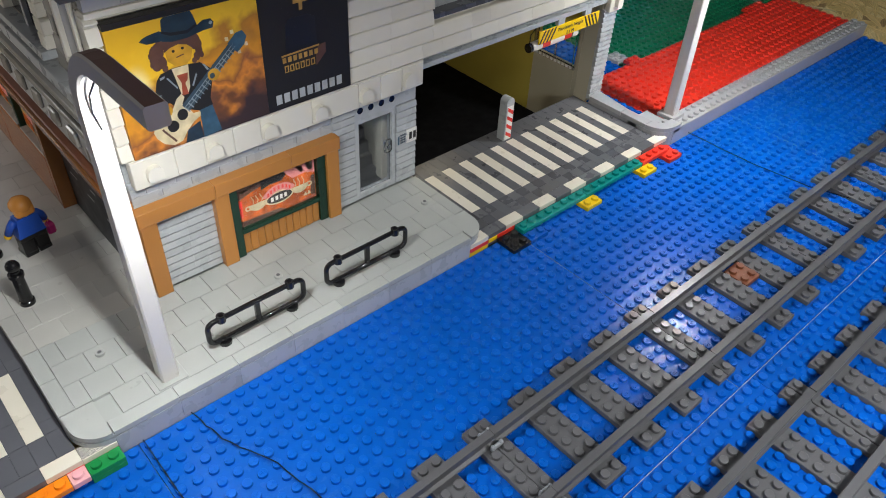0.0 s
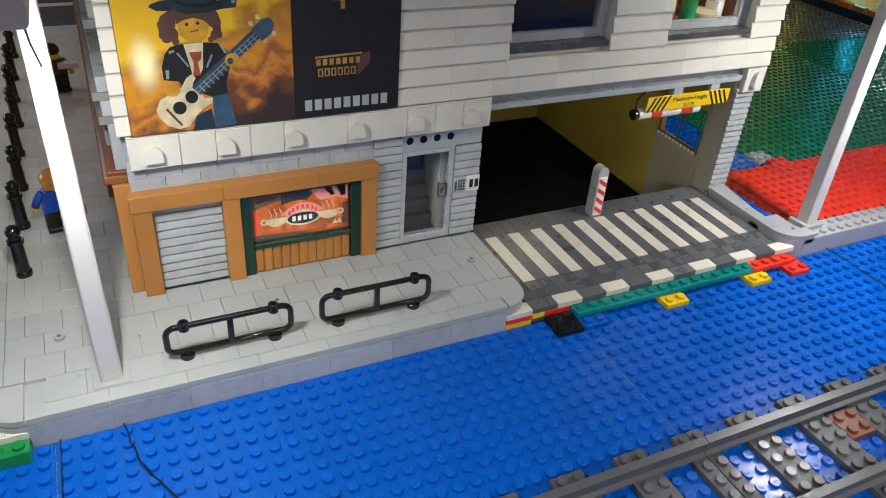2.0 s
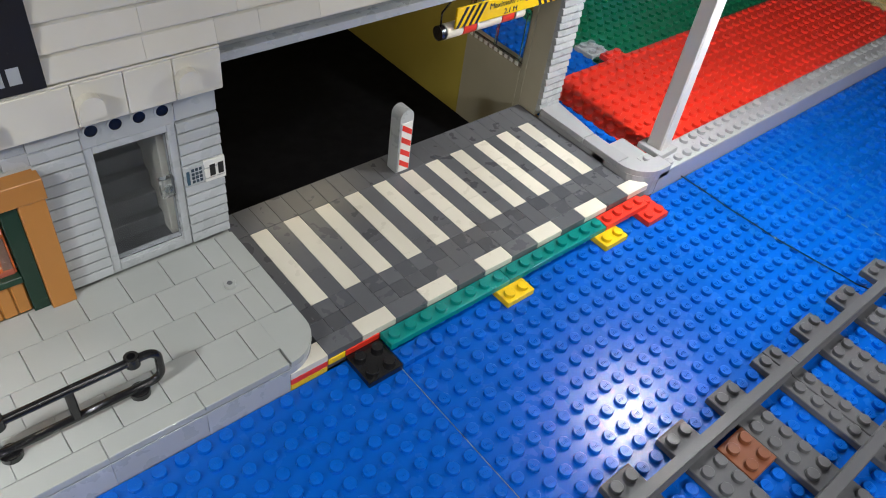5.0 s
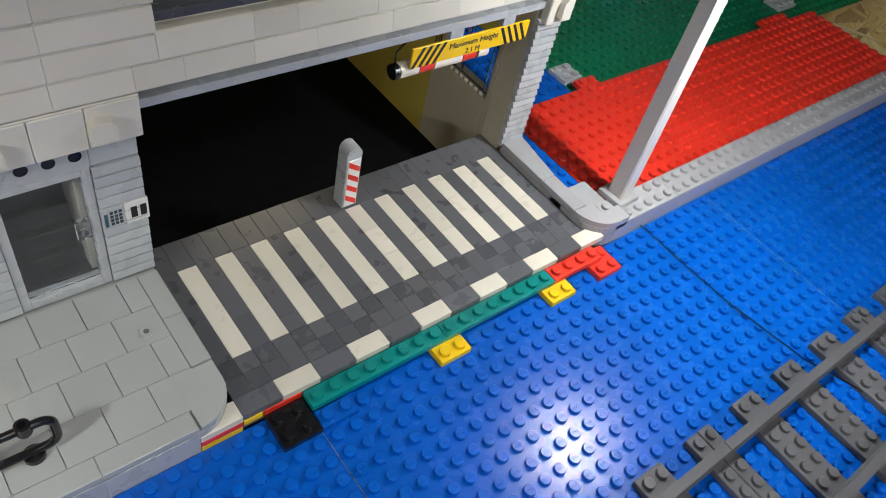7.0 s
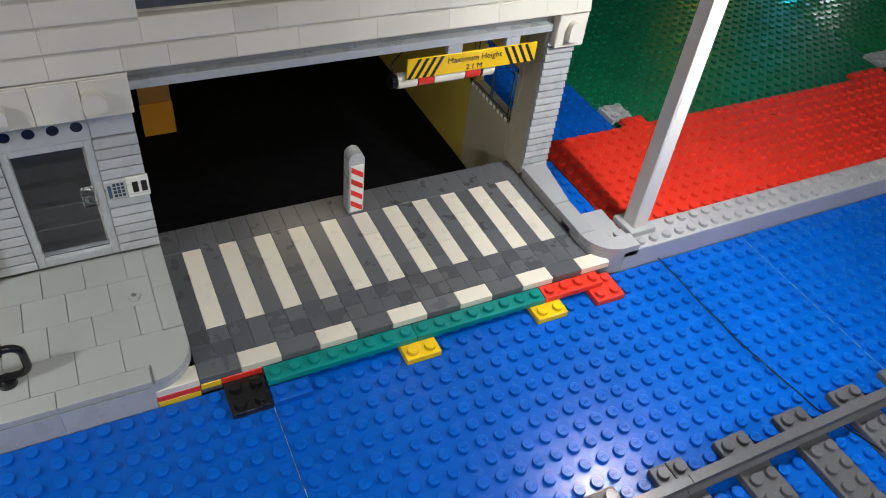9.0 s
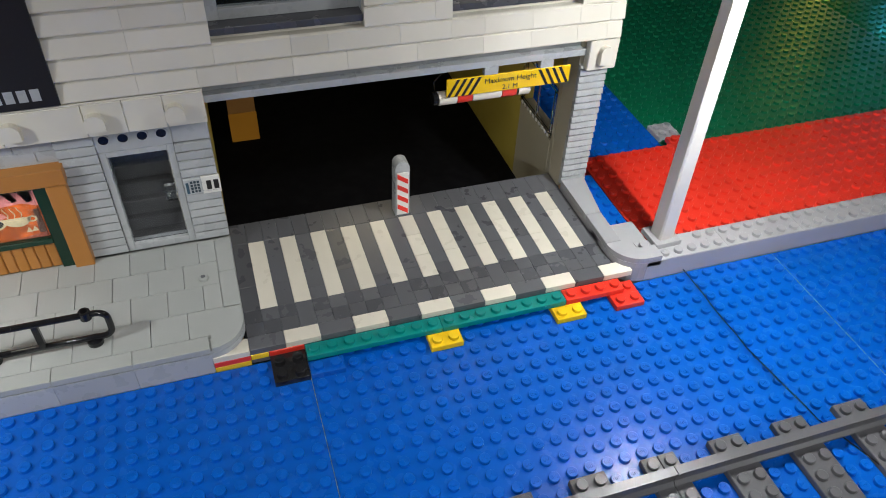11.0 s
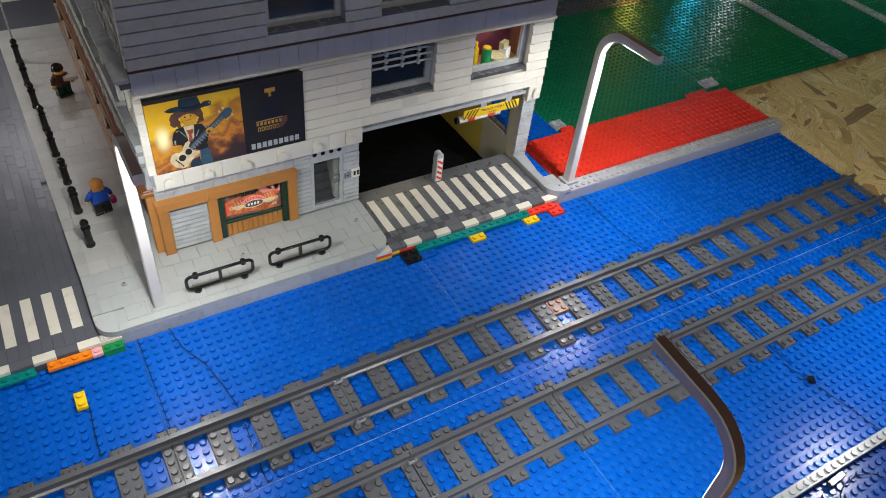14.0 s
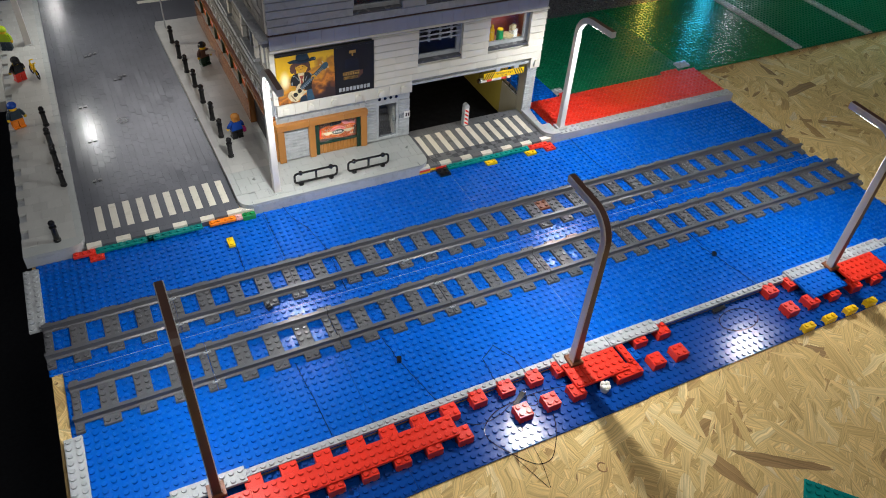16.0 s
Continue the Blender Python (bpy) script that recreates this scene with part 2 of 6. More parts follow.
TIEGREY.node_tree.nodes["Principled BSDF"].inputs["Specular IOR Level"].default_value = 0.25
RAILTOP = plastic("rail_grey_plastic", (0.095, 0.095, 0.102), rough=0.34)
WHITE = plastic("white_plastic", (0.72, 0.67, 0.57), rough=0.28, vary=0.05)
CREAM = plastic("old_white_plastic", (0.71, 0.675, 0.585), rough=0.3, vary=0.06)
BLACK = plastic("black_plastic", (0.008, 0.008, 0.009), rough=0.16, dust=0.12)
# Near-black with hardly any gloss, for dark hollows and the garage pit.
MATBLACK = plastic("hollow_dark_black", (0.003, 0.003, 0.004), rough=0.85, dust=0.0)
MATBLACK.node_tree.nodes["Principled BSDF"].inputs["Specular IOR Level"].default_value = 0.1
OLIVE = plastic("olive_yellow_plastic", (0.50, 0.40, 0.08), rough=0.35)
TAUPE = plastic("taupe_grey_plastic", (0.42, 0.385, 0.29), rough=0.35)
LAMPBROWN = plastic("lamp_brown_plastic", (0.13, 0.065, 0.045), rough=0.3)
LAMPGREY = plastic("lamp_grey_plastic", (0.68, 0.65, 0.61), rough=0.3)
SKIN = plastic("yellow_skin_plastic", (0.83, 0.52, 0.03))
HAIR = plastic("auburn_plastic", (0.55, 0.23, 0.045))
SHIRT = plastic("royal_blue_plastic", (0.01, 0.07, 0.42))
MAGENTA = plastic("magenta_plastic", (0.45, 0.02, 0.16))
PAPER = plastic("sticker_white", (0.8, 0.79, 0.75), rough=0.35, vary=0.02)
PRINT_BLACK = plastic("print_black", (0.02, 0.019, 0.019), rough=0.35, vary=0.02, dust=0.05)
PRINT_BLACK.node_tree.nodes["Principled BSDF"].inputs["Specular IOR Level"].default_value = 0.28
PRINT_RED = plastic("print_red", (0.75, 0.03, 0.02), rough=0.35)
PRINT_PINK = plastic("print_pink", (0.72, 0.25, 0.24), rough=0.35)
PRINT_GOLD = plastic("print_gold", (0.46, 0.26, 0.06), rough=0.4, mottle=0.2)
PRINT_BLUE = plastic("print_blue", (0.035, 0.085, 0.13), rough=0.4, mottle=0.2)
PRINT_CREAM = plastic("print_cream", (0.62, 0.52, 0.32), rough=0.4, mottle=0.2)
PRINT_BROWN = plastic("print_brown", (0.10, 0.045, 0.03), rough=0.4, mottle=0.2)
PRINT_SKIN = plastic("print_skin", (0.52, 0.27, 0.02), rough=0.4, mottle=0.2, vary=0.02)
PRINT_RUST = plastic("print_rust", (0.30, 0.06, 0.03), rough=0.4, mottle=0.2, vary=0.02)
PRINT_STEEL = plastic("print_steel", (0.22, 0.26, 0.28), rough=0.4, mottle=0.2, vary=0.02)
PRINT_SLATE = plastic("print_slate", (0.03, 0.055, 0.075), rough=0.4, mottle=0.2, vary=0.02)
PRINT_NAVY = plastic("print_navy", (0.02, 0.04, 0.06), rough=0.4, mottle=0.2)
PRINT_SOOT = plastic("print_soot", (0.009, 0.01, 0.014), rough=0.4)
PRINT_HAT = plastic("print_hat", (0.012, 0.028, 0.042), rough=0.35, mottle=0.3, vary=0.02)
PRINT_SUN = plastic("print_sun", (0.95, 0.85, 0.45), rough=0.4)
PRINT_ORANGE = plastic("print_orange", (0.60, 0.12, 0.022), rough=0.22, mottle=0.5, vary=0.1)
SKY = print_sky("poster_sunset")
GLASS = glass("clear_plastic")
SMOKE = glass("smoky_plastic", (0.55, 0.57, 0.6), 0.05)
OSB = osb("strand_board")
LEDGLOW = glowing("led_strip", (1.0, 0.97, 0.9), 14)
# The darkness of the unlit surroundings is put into these base colours.
DARKROOM = plastic("unlit_surface", (0.05, 0.05, 0.055), rough=0.8)
FLOORDARK = plastic("unlit_floor", (0.02, 0.02, 0.022), rough=0.7)
# Paler, warmer copy of SIDEGREY: the light on the street pavements is in it.
SIDEFLOOR = plastic("paler_warm_grey", (0.47, 0.465, 0.435), rough=0.3)


# ---- mesh helpers, all in studs ----
class Geo:
    def __init__(self):
        self.v, self.f, self.m, self.s, self.mats = [], [], [], [], []

    def mat(self, material):
        if material not in self.mats:
            self.mats.append(material)
        return self.mats.index(material)

    def put(self, verts, faces, material, smooth=False):
        k, i = len(self.v), self.mat(material)
        self.v += verts
        self.f += [tuple(k + a for a in f) for f in faces]
        self.m += [i] * len(faces)
        self.s += [smooth] * len(faces)
        return self

    def box(self, lo, hi, material, c=0.03):
        (x0, y0, z0), (x1, y1, z1) = lo, hi
        c = min(c, (x1 - x0) * 0.3, (y1 - y0) * 0.3, (z1 - z0) * 0.3)
        v, ix = [], {}
        for sx in (0, 1):
            for sy in (0, 1):
                for sz in (0, 1):
                    p = ((x0, x1)[sx], (y0, y1)[sy], (z0, z1)[sz])
                    d = (c - 2 * c * sx, c - 2 * c * sy, c - 2 * c * sz)
                    for a in range(3):      # the corner's vertex that lies on the face across axis a
                        ix[sx, sy, sz, a] = len(v)
                        v.append(tuple(p[b] + (0 if b == a else d[b]) for b in range(3)))
        f = []
        for a in range(3):
            b, g = (a + 1) % 3, (a + 2) % 3
            for s in (0, 1):
                ring = []
                for tb, tg in ((0, 0), (1, 0), (1, 1), (0, 1)):
                    k = [0, 0, 0]; k[a], k[b], k[g] = s, tb, tg
                    ring.append(ix[k[0], k[1], k[2], a])
                f.append(ring if s else ring[::-1])
            for sb in (0, 1):               # edges that run along axis a
                for sg in (0, 1):
                    k0, k1 = [0, 0, 0], [0, 0, 0]
                    k0[b] = k1[b] = sb; k0[g] = k1[g] = sg; k1[a] = 1
                    q = [ix[(*k0, b)], ix[(*k1, b)], ix[(*k1, g)], ix[(*k0, g)]]
                    f.append(q if sb == sg else q[::-1])
        for sx in (0, 1):
            for sy in (0, 1):
                for sz in (0, 1):
                    t = [ix[sx, sy, sz, a] for a in range(3)]
                    f.append(t if (sx + sy + sz) % 2 else t[::-1])
        return self.put(v, f, material)

    def cyl(self, at, r, h, material, n=14, axis=2, c=0.03, r2=None):
        r2 = r if r2 is None else r2
        def ring(rad, z):
            out = []
            for i in range(n):
                a = 2 * math.pi * i / n
                p = [rad * math.cos(a), rad * math.sin(a), z]
                p = p if axis == 2 else ([p[2], p[0], p[1]] if axis == 0 else [p[1], p[2], p[0]])
                out.append((at[0] + p[0], at[1] + p[1], at[2] + p[2]))
            return out
        side = [(i, (i + 1) % n, n + (i + 1) % n, n + i) for i in range(n)]
        self.put(ring(r, c if axis != 2 else 0) + ring(r2, h - c), side, material, True)
        self.put(ring(r2, h - c) + ring(r2 - c, h), side, material, True)
        self.put(ring(r2 - c, h), [tuple(range(n))], material)
        self.put(ring(r, 0), [tuple(range(n))[::-1]], material)
        return self

    def studs(self, xs, ys, z, material, n=12, skip=()):
        for x in xs:
            for y in ys:
                if (x, y) not in skip:
                    self.stud(x + 0.5, y + 0.5, z, material, n)
        return self

    def stud(self, x, y, z, material, n=12):
        key = n
        if key not in STUD:
            ca = [(math.cos(2 * math.pi * i / n), math.sin(2 * math.pi * i / n)) for i in range(n)]
            def ring(r, h): return [(r * a, r * b, h) for a, b in ca]
            side = [(i, (i + 1) % n, n + (i + 1) % n, n + i) for i in range(n)]
            v = ring(0.308, 0) + ring(0.306, 0.186) + ring(0.306, 0.186) + ring(0.299, 0.208) + ring(0.28, 0.22) + ring(0.28, 0.22)
            f = side + [tuple(2 * n + a for a in q) for q in side] + [tuple(3 * n + a for a in q) for q in side] + [tuple(range(5 * n, 6 * n))]
            STUD[key] = v, f, [True] * (3 * n) + [False]
        v, f, s = STUD[key]
        k, i = len(self.v), self.mat(material)
        self.v += [(x + a, y + b, z + c) for a, b, c in v]
        self.f += [tuple(k + a for a in q) for q in f]
        self.m += [i] * len(f)
        self.s += s
        return self

    def prism(self, pts, lo, hi, material, axis=1):
        """A flat outline pushed along an axis. pts: the two other coordinates, in axis order."""
        n = len(pts)
        def at(p, d):
            q = list(p); q.insert(axis, d)
            return tuple(q)
        v = [at(p, lo) for p in pts] + [at(p, hi) for p in pts]
        f = [tuple(range(n))[::-1], tuple(range(n, 2 * n))] + [(i, (i + 1) % n, n + (i + 1) % n, n + i) for i in range(n)]
        area = sum(pts[i][0] * pts[(i + 1) % n][1] - pts[(i + 1) % n][0] * pts[i][1] for i in range(n))
        if (area < 0) != (axis == 1):
            f = [q[::-1] for q in f]
        return self.put(v, f, material)

    def tube(self, path, r, material, n=10, square=False):
        path = [Vector(p) for p in path]
        v, up = [], None
        for i, p in enumerate(path):
            d = (path[min(i + 1, len(path) - 1)] - path[max(i - 1, 0)]).normalized()
            if up is None:
                up = Vector((1, 0, 0)) if abs(d.x) < 0.9 else Vector((0, 0, 1))
            a = (up - up.dot(d) * d).normalized(); b = d.cross(a); up = a
            for k in range(n):
                t = 2 * math.pi * k / n + (math.pi / 4 if square else 0)
                v.append(tuple(p + r * (math.cos(t) * a + math.sin(t) * b)))
        m = len(path)
        f = [(i * n + k, i * n + (k + 1) % n, (i + 1) * n + (k + 1) % n, (i + 1) * n + k) for i in range(m - 1) for k in range(n)]
        f += [tuple(range(n))[::-1], tuple(range((m - 1) * n, m * n))]
        return self.put(v, f, material, not square)

    def ball(self, at, r, material, n=12, rings=7, squash=1.0):
        v, f = [], []
        for j in range(rings + 1):
            t = math.pi * j / rings
            for i in range(n):
                a = 2 * math.pi * i / n
                v.append((at[0] + r * math.sin(t) * math.cos(a), at[1] + r * math.sin(t) * math.sin(a), at[2] - r * squash * math.cos(t)))
        for j in range(rings):
            for i in range(n):
                f.append((j * n + i, j * n + (i + 1) % n, (j + 1) * n + (i + 1) % n, (j + 1) * n + i))
        return self.put(v, f, material, True)

    def mesh(self, name):
        me = bpy.data.meshes.new(name)
        me.from_pydata([(x * S, y * S, z * S) for x, y, z in self.v], [], self.f)
        me.polygons.foreach_set("material_index", self.m)
        me.polygons.foreach_set("use_smooth", self.s)
        for m in self.mats:
            me.materials.append(m)
        me.update()
        return me


STUD = {}


def place(ob, at, turn=0):
    ob.matrix_basis = pose(at[0] * S, at[1] * S, at[2] * S, 0, 0, turn)
    return ob


def thing(name, label, category, at=(0, 0, 0), turn=0, geo=None, group="", kind=""):
    ob = new(name, geo.mesh(name) if geo else None)
    tagged(ob, label, category, group, kind)
    return place(ob, at, turn)


def part(name, geo, parent, label="", at=(0, 0, 0), turn=0):
    ob = new(name, geo if isinstance(geo, bpy.types.Mesh) else geo.mesh(name))
    ob.parent = parent
    if label:
        ob["label"] = label
    return place(ob, at, turn)


PIECE = {}


def piece(name, size, material, parent, at, c=0.03, gap=0.012, gap_x=None):
    """One brick, tile or plate of a wall or floor; alike pieces share a mesh."""
    gx = gap if gap_x is None else gap_x
    key = (name, size, material.name)
    if key not in PIECE:
        PIECE[key] = Geo().box((gx, gap, 0), (size[0] - gx, size[1] - gap, size[2]), material, c).mesh(name)
    return part(name, PIECE[key], parent, at=at)


# ---- table and room ----
FRONT = -0.8       # the front strip lies two plates lower than the tracks
g = Geo()
g.box((-60.8, -43.7, -2), (210, 0.0, -0.22), OSB, 0.05)
thing("table_board", "raised strand board under the blue plates", "table", geo=g, kind="structure")
g = Geo()
g.box((-60.8, -140, -3), (210, -43.72, FRONT - 0.22), OSB, 0.05)
board = thing("table_board", "rough strand board tabletop with pale and brown flakes", "table", geo=g, kind="structure")
KNOT = plastic("wood_knot", (0.34, 0.18, 0.07), rough=0.7, vary=0.02, mottle=0.3)
part("knot", Geo().tube([(-5.2 + 0.52 * math.cos(radians(a)), -58.4 + 0.62 * math.sin(radians(a)), FRONT - 0.22) for a in range(20, 350, 15)], 0.09, KNOT, 6).cyl((-5.2, -58.4, FRONT - 0.23), 0.42, 0.03, OSB, 14), board, "small brown knot in the board")
g = Geo().box((25.2, 0.02, -4), (210, 95, -0.22), OSB, 0.05)
thing("table_board", "rough strand board tabletop beside the green plates", "table", geo=g, kind="structure")
g = Geo().box((-61.5, 0.02, -2), (-0.3, 95, -0.22), OSB, 0.05)
thing("table_board", "strand board tabletop under the toy street", "table", geo=g, kind="structure")
g = Geo().box((-260, -260, -96), (330, 260, -94), FLOORDARK, 0.1)
thing("floor", "room floor below the table, darkness in its colour", "floor", geo=g, kind="structure")
g = Geo().box((-260, 250, -94), (330, 256, 260), DARKROOM, 0.1)
thing("wall_north", "unseen far wall of the room, darkness in its colour", "wall", geo=g, kind="structure")
g = Geo().box((330, -260, -94), (336, 256, 260), DARKROOM, 0.1)
thing("wall_east", "unseen side wall of the room, darkness in its colour", "wall", geo=g, kind="structure")

# ---- baseplates ----
BP = "base plates of the toy town"


def baseplate(x0, y0, x1, y1, z, material, label, stud_mat=None, n=12, skip=None, name="baseplate", group=BP, thick=0.2, emboss=False):
    ob = thing(name, label, "base plate", (x0, y0, z), geo=Geo().box((0.02, 0.05, -thick), (x1 - x0 - 0.02, y1 - y0 - 0.02, 0), material, 0.02), group=group)
    s = Geo()
    for i in range(x1 - x0):
        for j in range(y1 - y0):
            if not (skip and skip(x0 + i, y0 + j)):
                s.stud(i + 0.5, j + 0.5, 0, stud_mat or material, n)
    if emboss:
        for i in range(x1 - x0):
            for j in range(y1 - y0):
                for k in range(4):
                    u = i + 0.33 + 0.092 * k
                    s.prism([(u, j + 0.42), (u + 0.062, j + 0.42), (u + 0.062, j + 0.58), (u, j + 0.58)], 0.21, 0.237, stud_mat or material, axis=2)
    st = part("studs", s, ob)
    st["kind"] = "stuff"
    return ob


DX = 1.5           # the front row of plates lies a little to one side of the rear row
for x0, x1 in ((-61, -29), (-29, 3), (3, 35), (35, 67)):
    baseplate(x0, -21, x1, 0, 0, BLUE, "glossy blue studded base plate under the railway tracks", BLUESTUD, n=14, emboss=-40 < x0 < 40)
    ob = baseplate(x0, -44, x1, -21, 0, BLUE, "glossy blue studded base plate along the front of the table", BLUESTUD, n=14)
    ob.location.x = (x0 + DX) * S
for x0, x1, y in ((-59, -26, -52.75), (-26, 6, -52.7), (6, 38, -52.55), (38, 70, -52.6)):
    baseplate(x0, 0, x1, 9, FRONT, DEEPBLUE, "lower, darker blue studded base plate along the table's front", n=14).location.y = y * S
# pale filler strip in the joint between the two rows
thing("joint_strip", "thin pale strip in the joint between blue plates", "strip", geo=Geo().box((-60.4, -21.02, -0.05), (68.5, -20.985, 0.005), LGREY, 0.005))
for x, y0, y1 in ((3, -21, 0), (35, -12, 0), (4.5, -44, -30), (-27.5, -44, -32)):
    thing("joint_strip", "hairline pale joint between blue plates", "strip", geo=Geo().box((x - 0.008, y0 + 0.1, -0.05), (x + 0.008, y1 - 0.1, 0.006), SIDEFLOOR if x > 0 else PRINT_NAVY, 0.005))

for x0, x1 in ((34, 66), (66, 98), (98, 121), (121, 150)):
    baseplate(x0, 12, x1, 44, 0.2, GREENB if x0 == 66 else GREEN, "green studded base plate with coloured light on it", n=8)
baseplate(25, 12, 34, 40, 0.3, BLUE2, "dark blue studded plate behind the garage", n=8)
for x0 in (97, 120):
    g = Geo().box((0, 0, 0), (2, 32, 0.4), LGREY)
    thing("grey_plate", "long light grey plate across the green base plates", "plate", (x0, 12, 0.2), geo=g.studs(range(2), range(32), 0.4, LGREY, 8))

# ---- railway ----
RAILPROFILE = [(-0.33, 0.0), (0.33, 0.0), (0.33, 0.12), (0.13, 0.3), (0.13, 0.78), (0.25, 0.86), (0.25, 1.08), (-0.25, 1.08), (-0.25, 0.86), (-0.13, 0.78), (-0.13, 0.3), (-0.33, 0.12)]


def track_piece():
    t = thing("railway_track", "dark grey plastic railway track section on blue plates", "track", group="railway track sections")
    for y in (1.5, 6.5):
        part("rail", Geo().prism([(y + a, 0.3 + b) for a, b in RAILPROFILE], 0.02, 15.98, RAILTOP, axis=0), t)
    for x0, w in ((0, 1), (3, 2), (7, 2), (11, 2), (15, 1)):
        g = Geo().box((0.02, 0, 0), (w - 0.02, 8, 0.42), TIEGREY, 0.04)
        for i in range(w):
            for j in (0, 2, 3, 4, 5, 7):
                g.stud(i + 0.5, j + 0.5, 0.42, RAILGREY, 12)
        part("tie", g, t, at=(x0, 0, 0))
    return t


first = track_piece()
place(first, (3, -20, 0.0))
for x in (-61, -45, -29, -13, 19, 35, 51):
    copy_thing(first, pose(x * S, -20 * S, 0))
for x in (-60, -44, -28, -12, 4, 20, 36, 52):
    copy_thing(first, pose((x * 1.004 + 1.3) * S, -31 * S, 0))
CLIP = plastic("clear_grey_plastic", (0.33, 0.35, 0.38), rough=0.07, dust=0.0)
for x, y in ((-45, -20), (-13, -20), (-42.9, -31), (-10.7, -31)):
    clip = thing("joint_clip", "small shiny clear clips at a track joint", "clip", (x, y, 0.4), group="track joint clips")
    for y0 in (0.95, 2.05, 5.95, 7.05):
        part("tab", Geo().ball((-0.35, y0, 0.34), 0.15, CLIP, 10, 6).ball((0.35, y0, 0.34), 0.15, CLIP, 10, 6).box((-0.5, y0 - 0.12, 0.05), (0.5, y0 + 0.12, 0.34), CLIP, 0.05), clip)
thing("brown_plate", "reddish brown two by two plate between the rails", "plate", (12, -16, 0.02), geo=Geo().box((0, 0, 0), (2, 2, 0.42), BROWN).studs(range(2), range(2), 0.42, BROWN))

# ---- drive to the garage ----
ROAD = 1.2
drive = thing("driveway", "dark grey tiled driveway with white zebra stripes", "road", geo=Geo().box((0, 0.06, 0.0), (23, 11, ROAD - 0.42), DGREY), kind="structure")
street = thing("road", "dark grey tiled toy street with a zebra crossing", "road", geo=Geo().box((-54, 0.06, 0.0), (-32, 84, ROAD - 0.42), DGREY), kind="structure")
for x in range(0, 24, 2):            # kerb row of two-stud tiles
    white = x % 4 == 2
    piece("tile", (2, 1, 0.42), WHITE if white else DGREY, drive, (x, 0, ROAD - 0.42), 0.02, 0.008)
piece("tile", (2, 1, 0.42), WHITE, drive, (-2, -0.04, ROAD - 0.42))
rnd = random.Random(5)
for x in range(0, 23):
    stripe = x % 2 == 1
    spans = [(1, 2, DGREY), (2, 3, DUSK)] if x % 2 == 0 else ([(1, 2, DUSK), (2, 3, DGREY)] if x % 3 else [(1, 3, DGREY)])
    if stripe:
        spans += [(3, 9, WHITE)] if x < 10 else [(3, 5, WHITE), (5, 7, WHITE), (7, 9, WHITE)]
    else:
        k = rnd.choice((4, 5))
        spans += [(3, k, DGREY), (k, 9, DGREY)]
    spans += [(9, 11, DGREY)]
    for a, b, m in spans:
        piece("tile", (1, b - a, 0.42), m, drive, (x, a, ROAD - 0.42), 0.016, 0.006)
for k, x in enumerate(range(-54, -30, 2)):      # the street's kerb row and crossing
    white = (x + 54) % 4 == 0
    piece("tile", (2, 1, 0.42), WHITE if white else ROADGREY, street, (x, 0, ROAD - 0.42), 0.02, 0.008)
piece("tile", (2, 1, 0.42), WHITE, street, (-32, -0.04, ROAD - 0.42))
for x in range(-54, -32):
    stripe = x % 2 == 0 and -53 < x
    spans = [(1, 3, ROADGREY)] + ([(3, 5, WHITE), (5, 9, WHITE)] if stripe else [(3, 4 + x % 3, ROADGREY), (4 + x % 3, 9, ROADGREY)])
    for a, b, m in spans:
        piece("tile", (1, b - a, 0.42), m, street, (x, a, ROAD - 0.42), 0.016, 0.006)
g = Geo()
for x in range(-54, -32):
    y = 9 - (x % 2)
    while y < 84:
        a, b = max(y, 9), min(y + 2, 84)
        z = ROAD + rnd.uniform(-0.008, 0.008)
        g.box((x + 0.004, a + 0.004, ROAD - 0.42), (x + 0.996, b - 0.004, z), ROADGREY, 0.008)
        ax, ay = rnd.gauss(0, 0.009), rnd.gauss(0, 0.008)
        g.v[-24:] = [(u, v, w + (ax * (u - x - 0.5) + ay * (v - a - 1) if w > ROAD - 0.2 else 0)) for u, v, w in g.v[-24:]]
        y += 2
part("paving", g, street)["kind"] = "stuff"
thing("manhole_cover", "round dark manhole cover set in the toy street", "manhole cover", (-44.4, 32.1, ROAD), geo=Geo().cyl((0, 0, 0), 1.1, 0.05, DUSK, 20).cyl((0, 0, 0.04), 0.85, 0.03, BLACK, 16).cyl((0, 0, 0.06), 0.6, 0.02, DUSK, 16))
for x, y in ((-51.5, 15), (-51, 38), (-43, 47), (-44, 46), (-48, 57), (-47, 57.6), (-33.2, 27.4), (-50.8, 26.5)):
    thing("stud_plate", "tiny bare dark studs in the toy street", "plate", (x, y, ROAD), geo=Geo().stud(0.5, 0.5, 0, DGREY).stud(1.3, 0.6, 0, DGREY))

# plates in front of the kerb
PL = "loose plates along the kerb"
TOPS = {}


def plate(name, w, d, at, material, label, tall=0.4, group=PL, studs=True):
    g = Geo().box((0.015, 0.015, 0), (w - 0.015, d - 0.015, tall), material)
    ob = thing(name, label, "plate" if tall < 1 else "brick", at, geo=g, group=group)
    if studs:
        key = (w, d, tall, material.name)
        if key not in TOPS:
            TOPS[key] = Geo().studs(range(w), range(d), tall, material, 16).mesh("studs")
        part("studs", TOPS[key], ob)["kind"] = "stuff"
    return ob


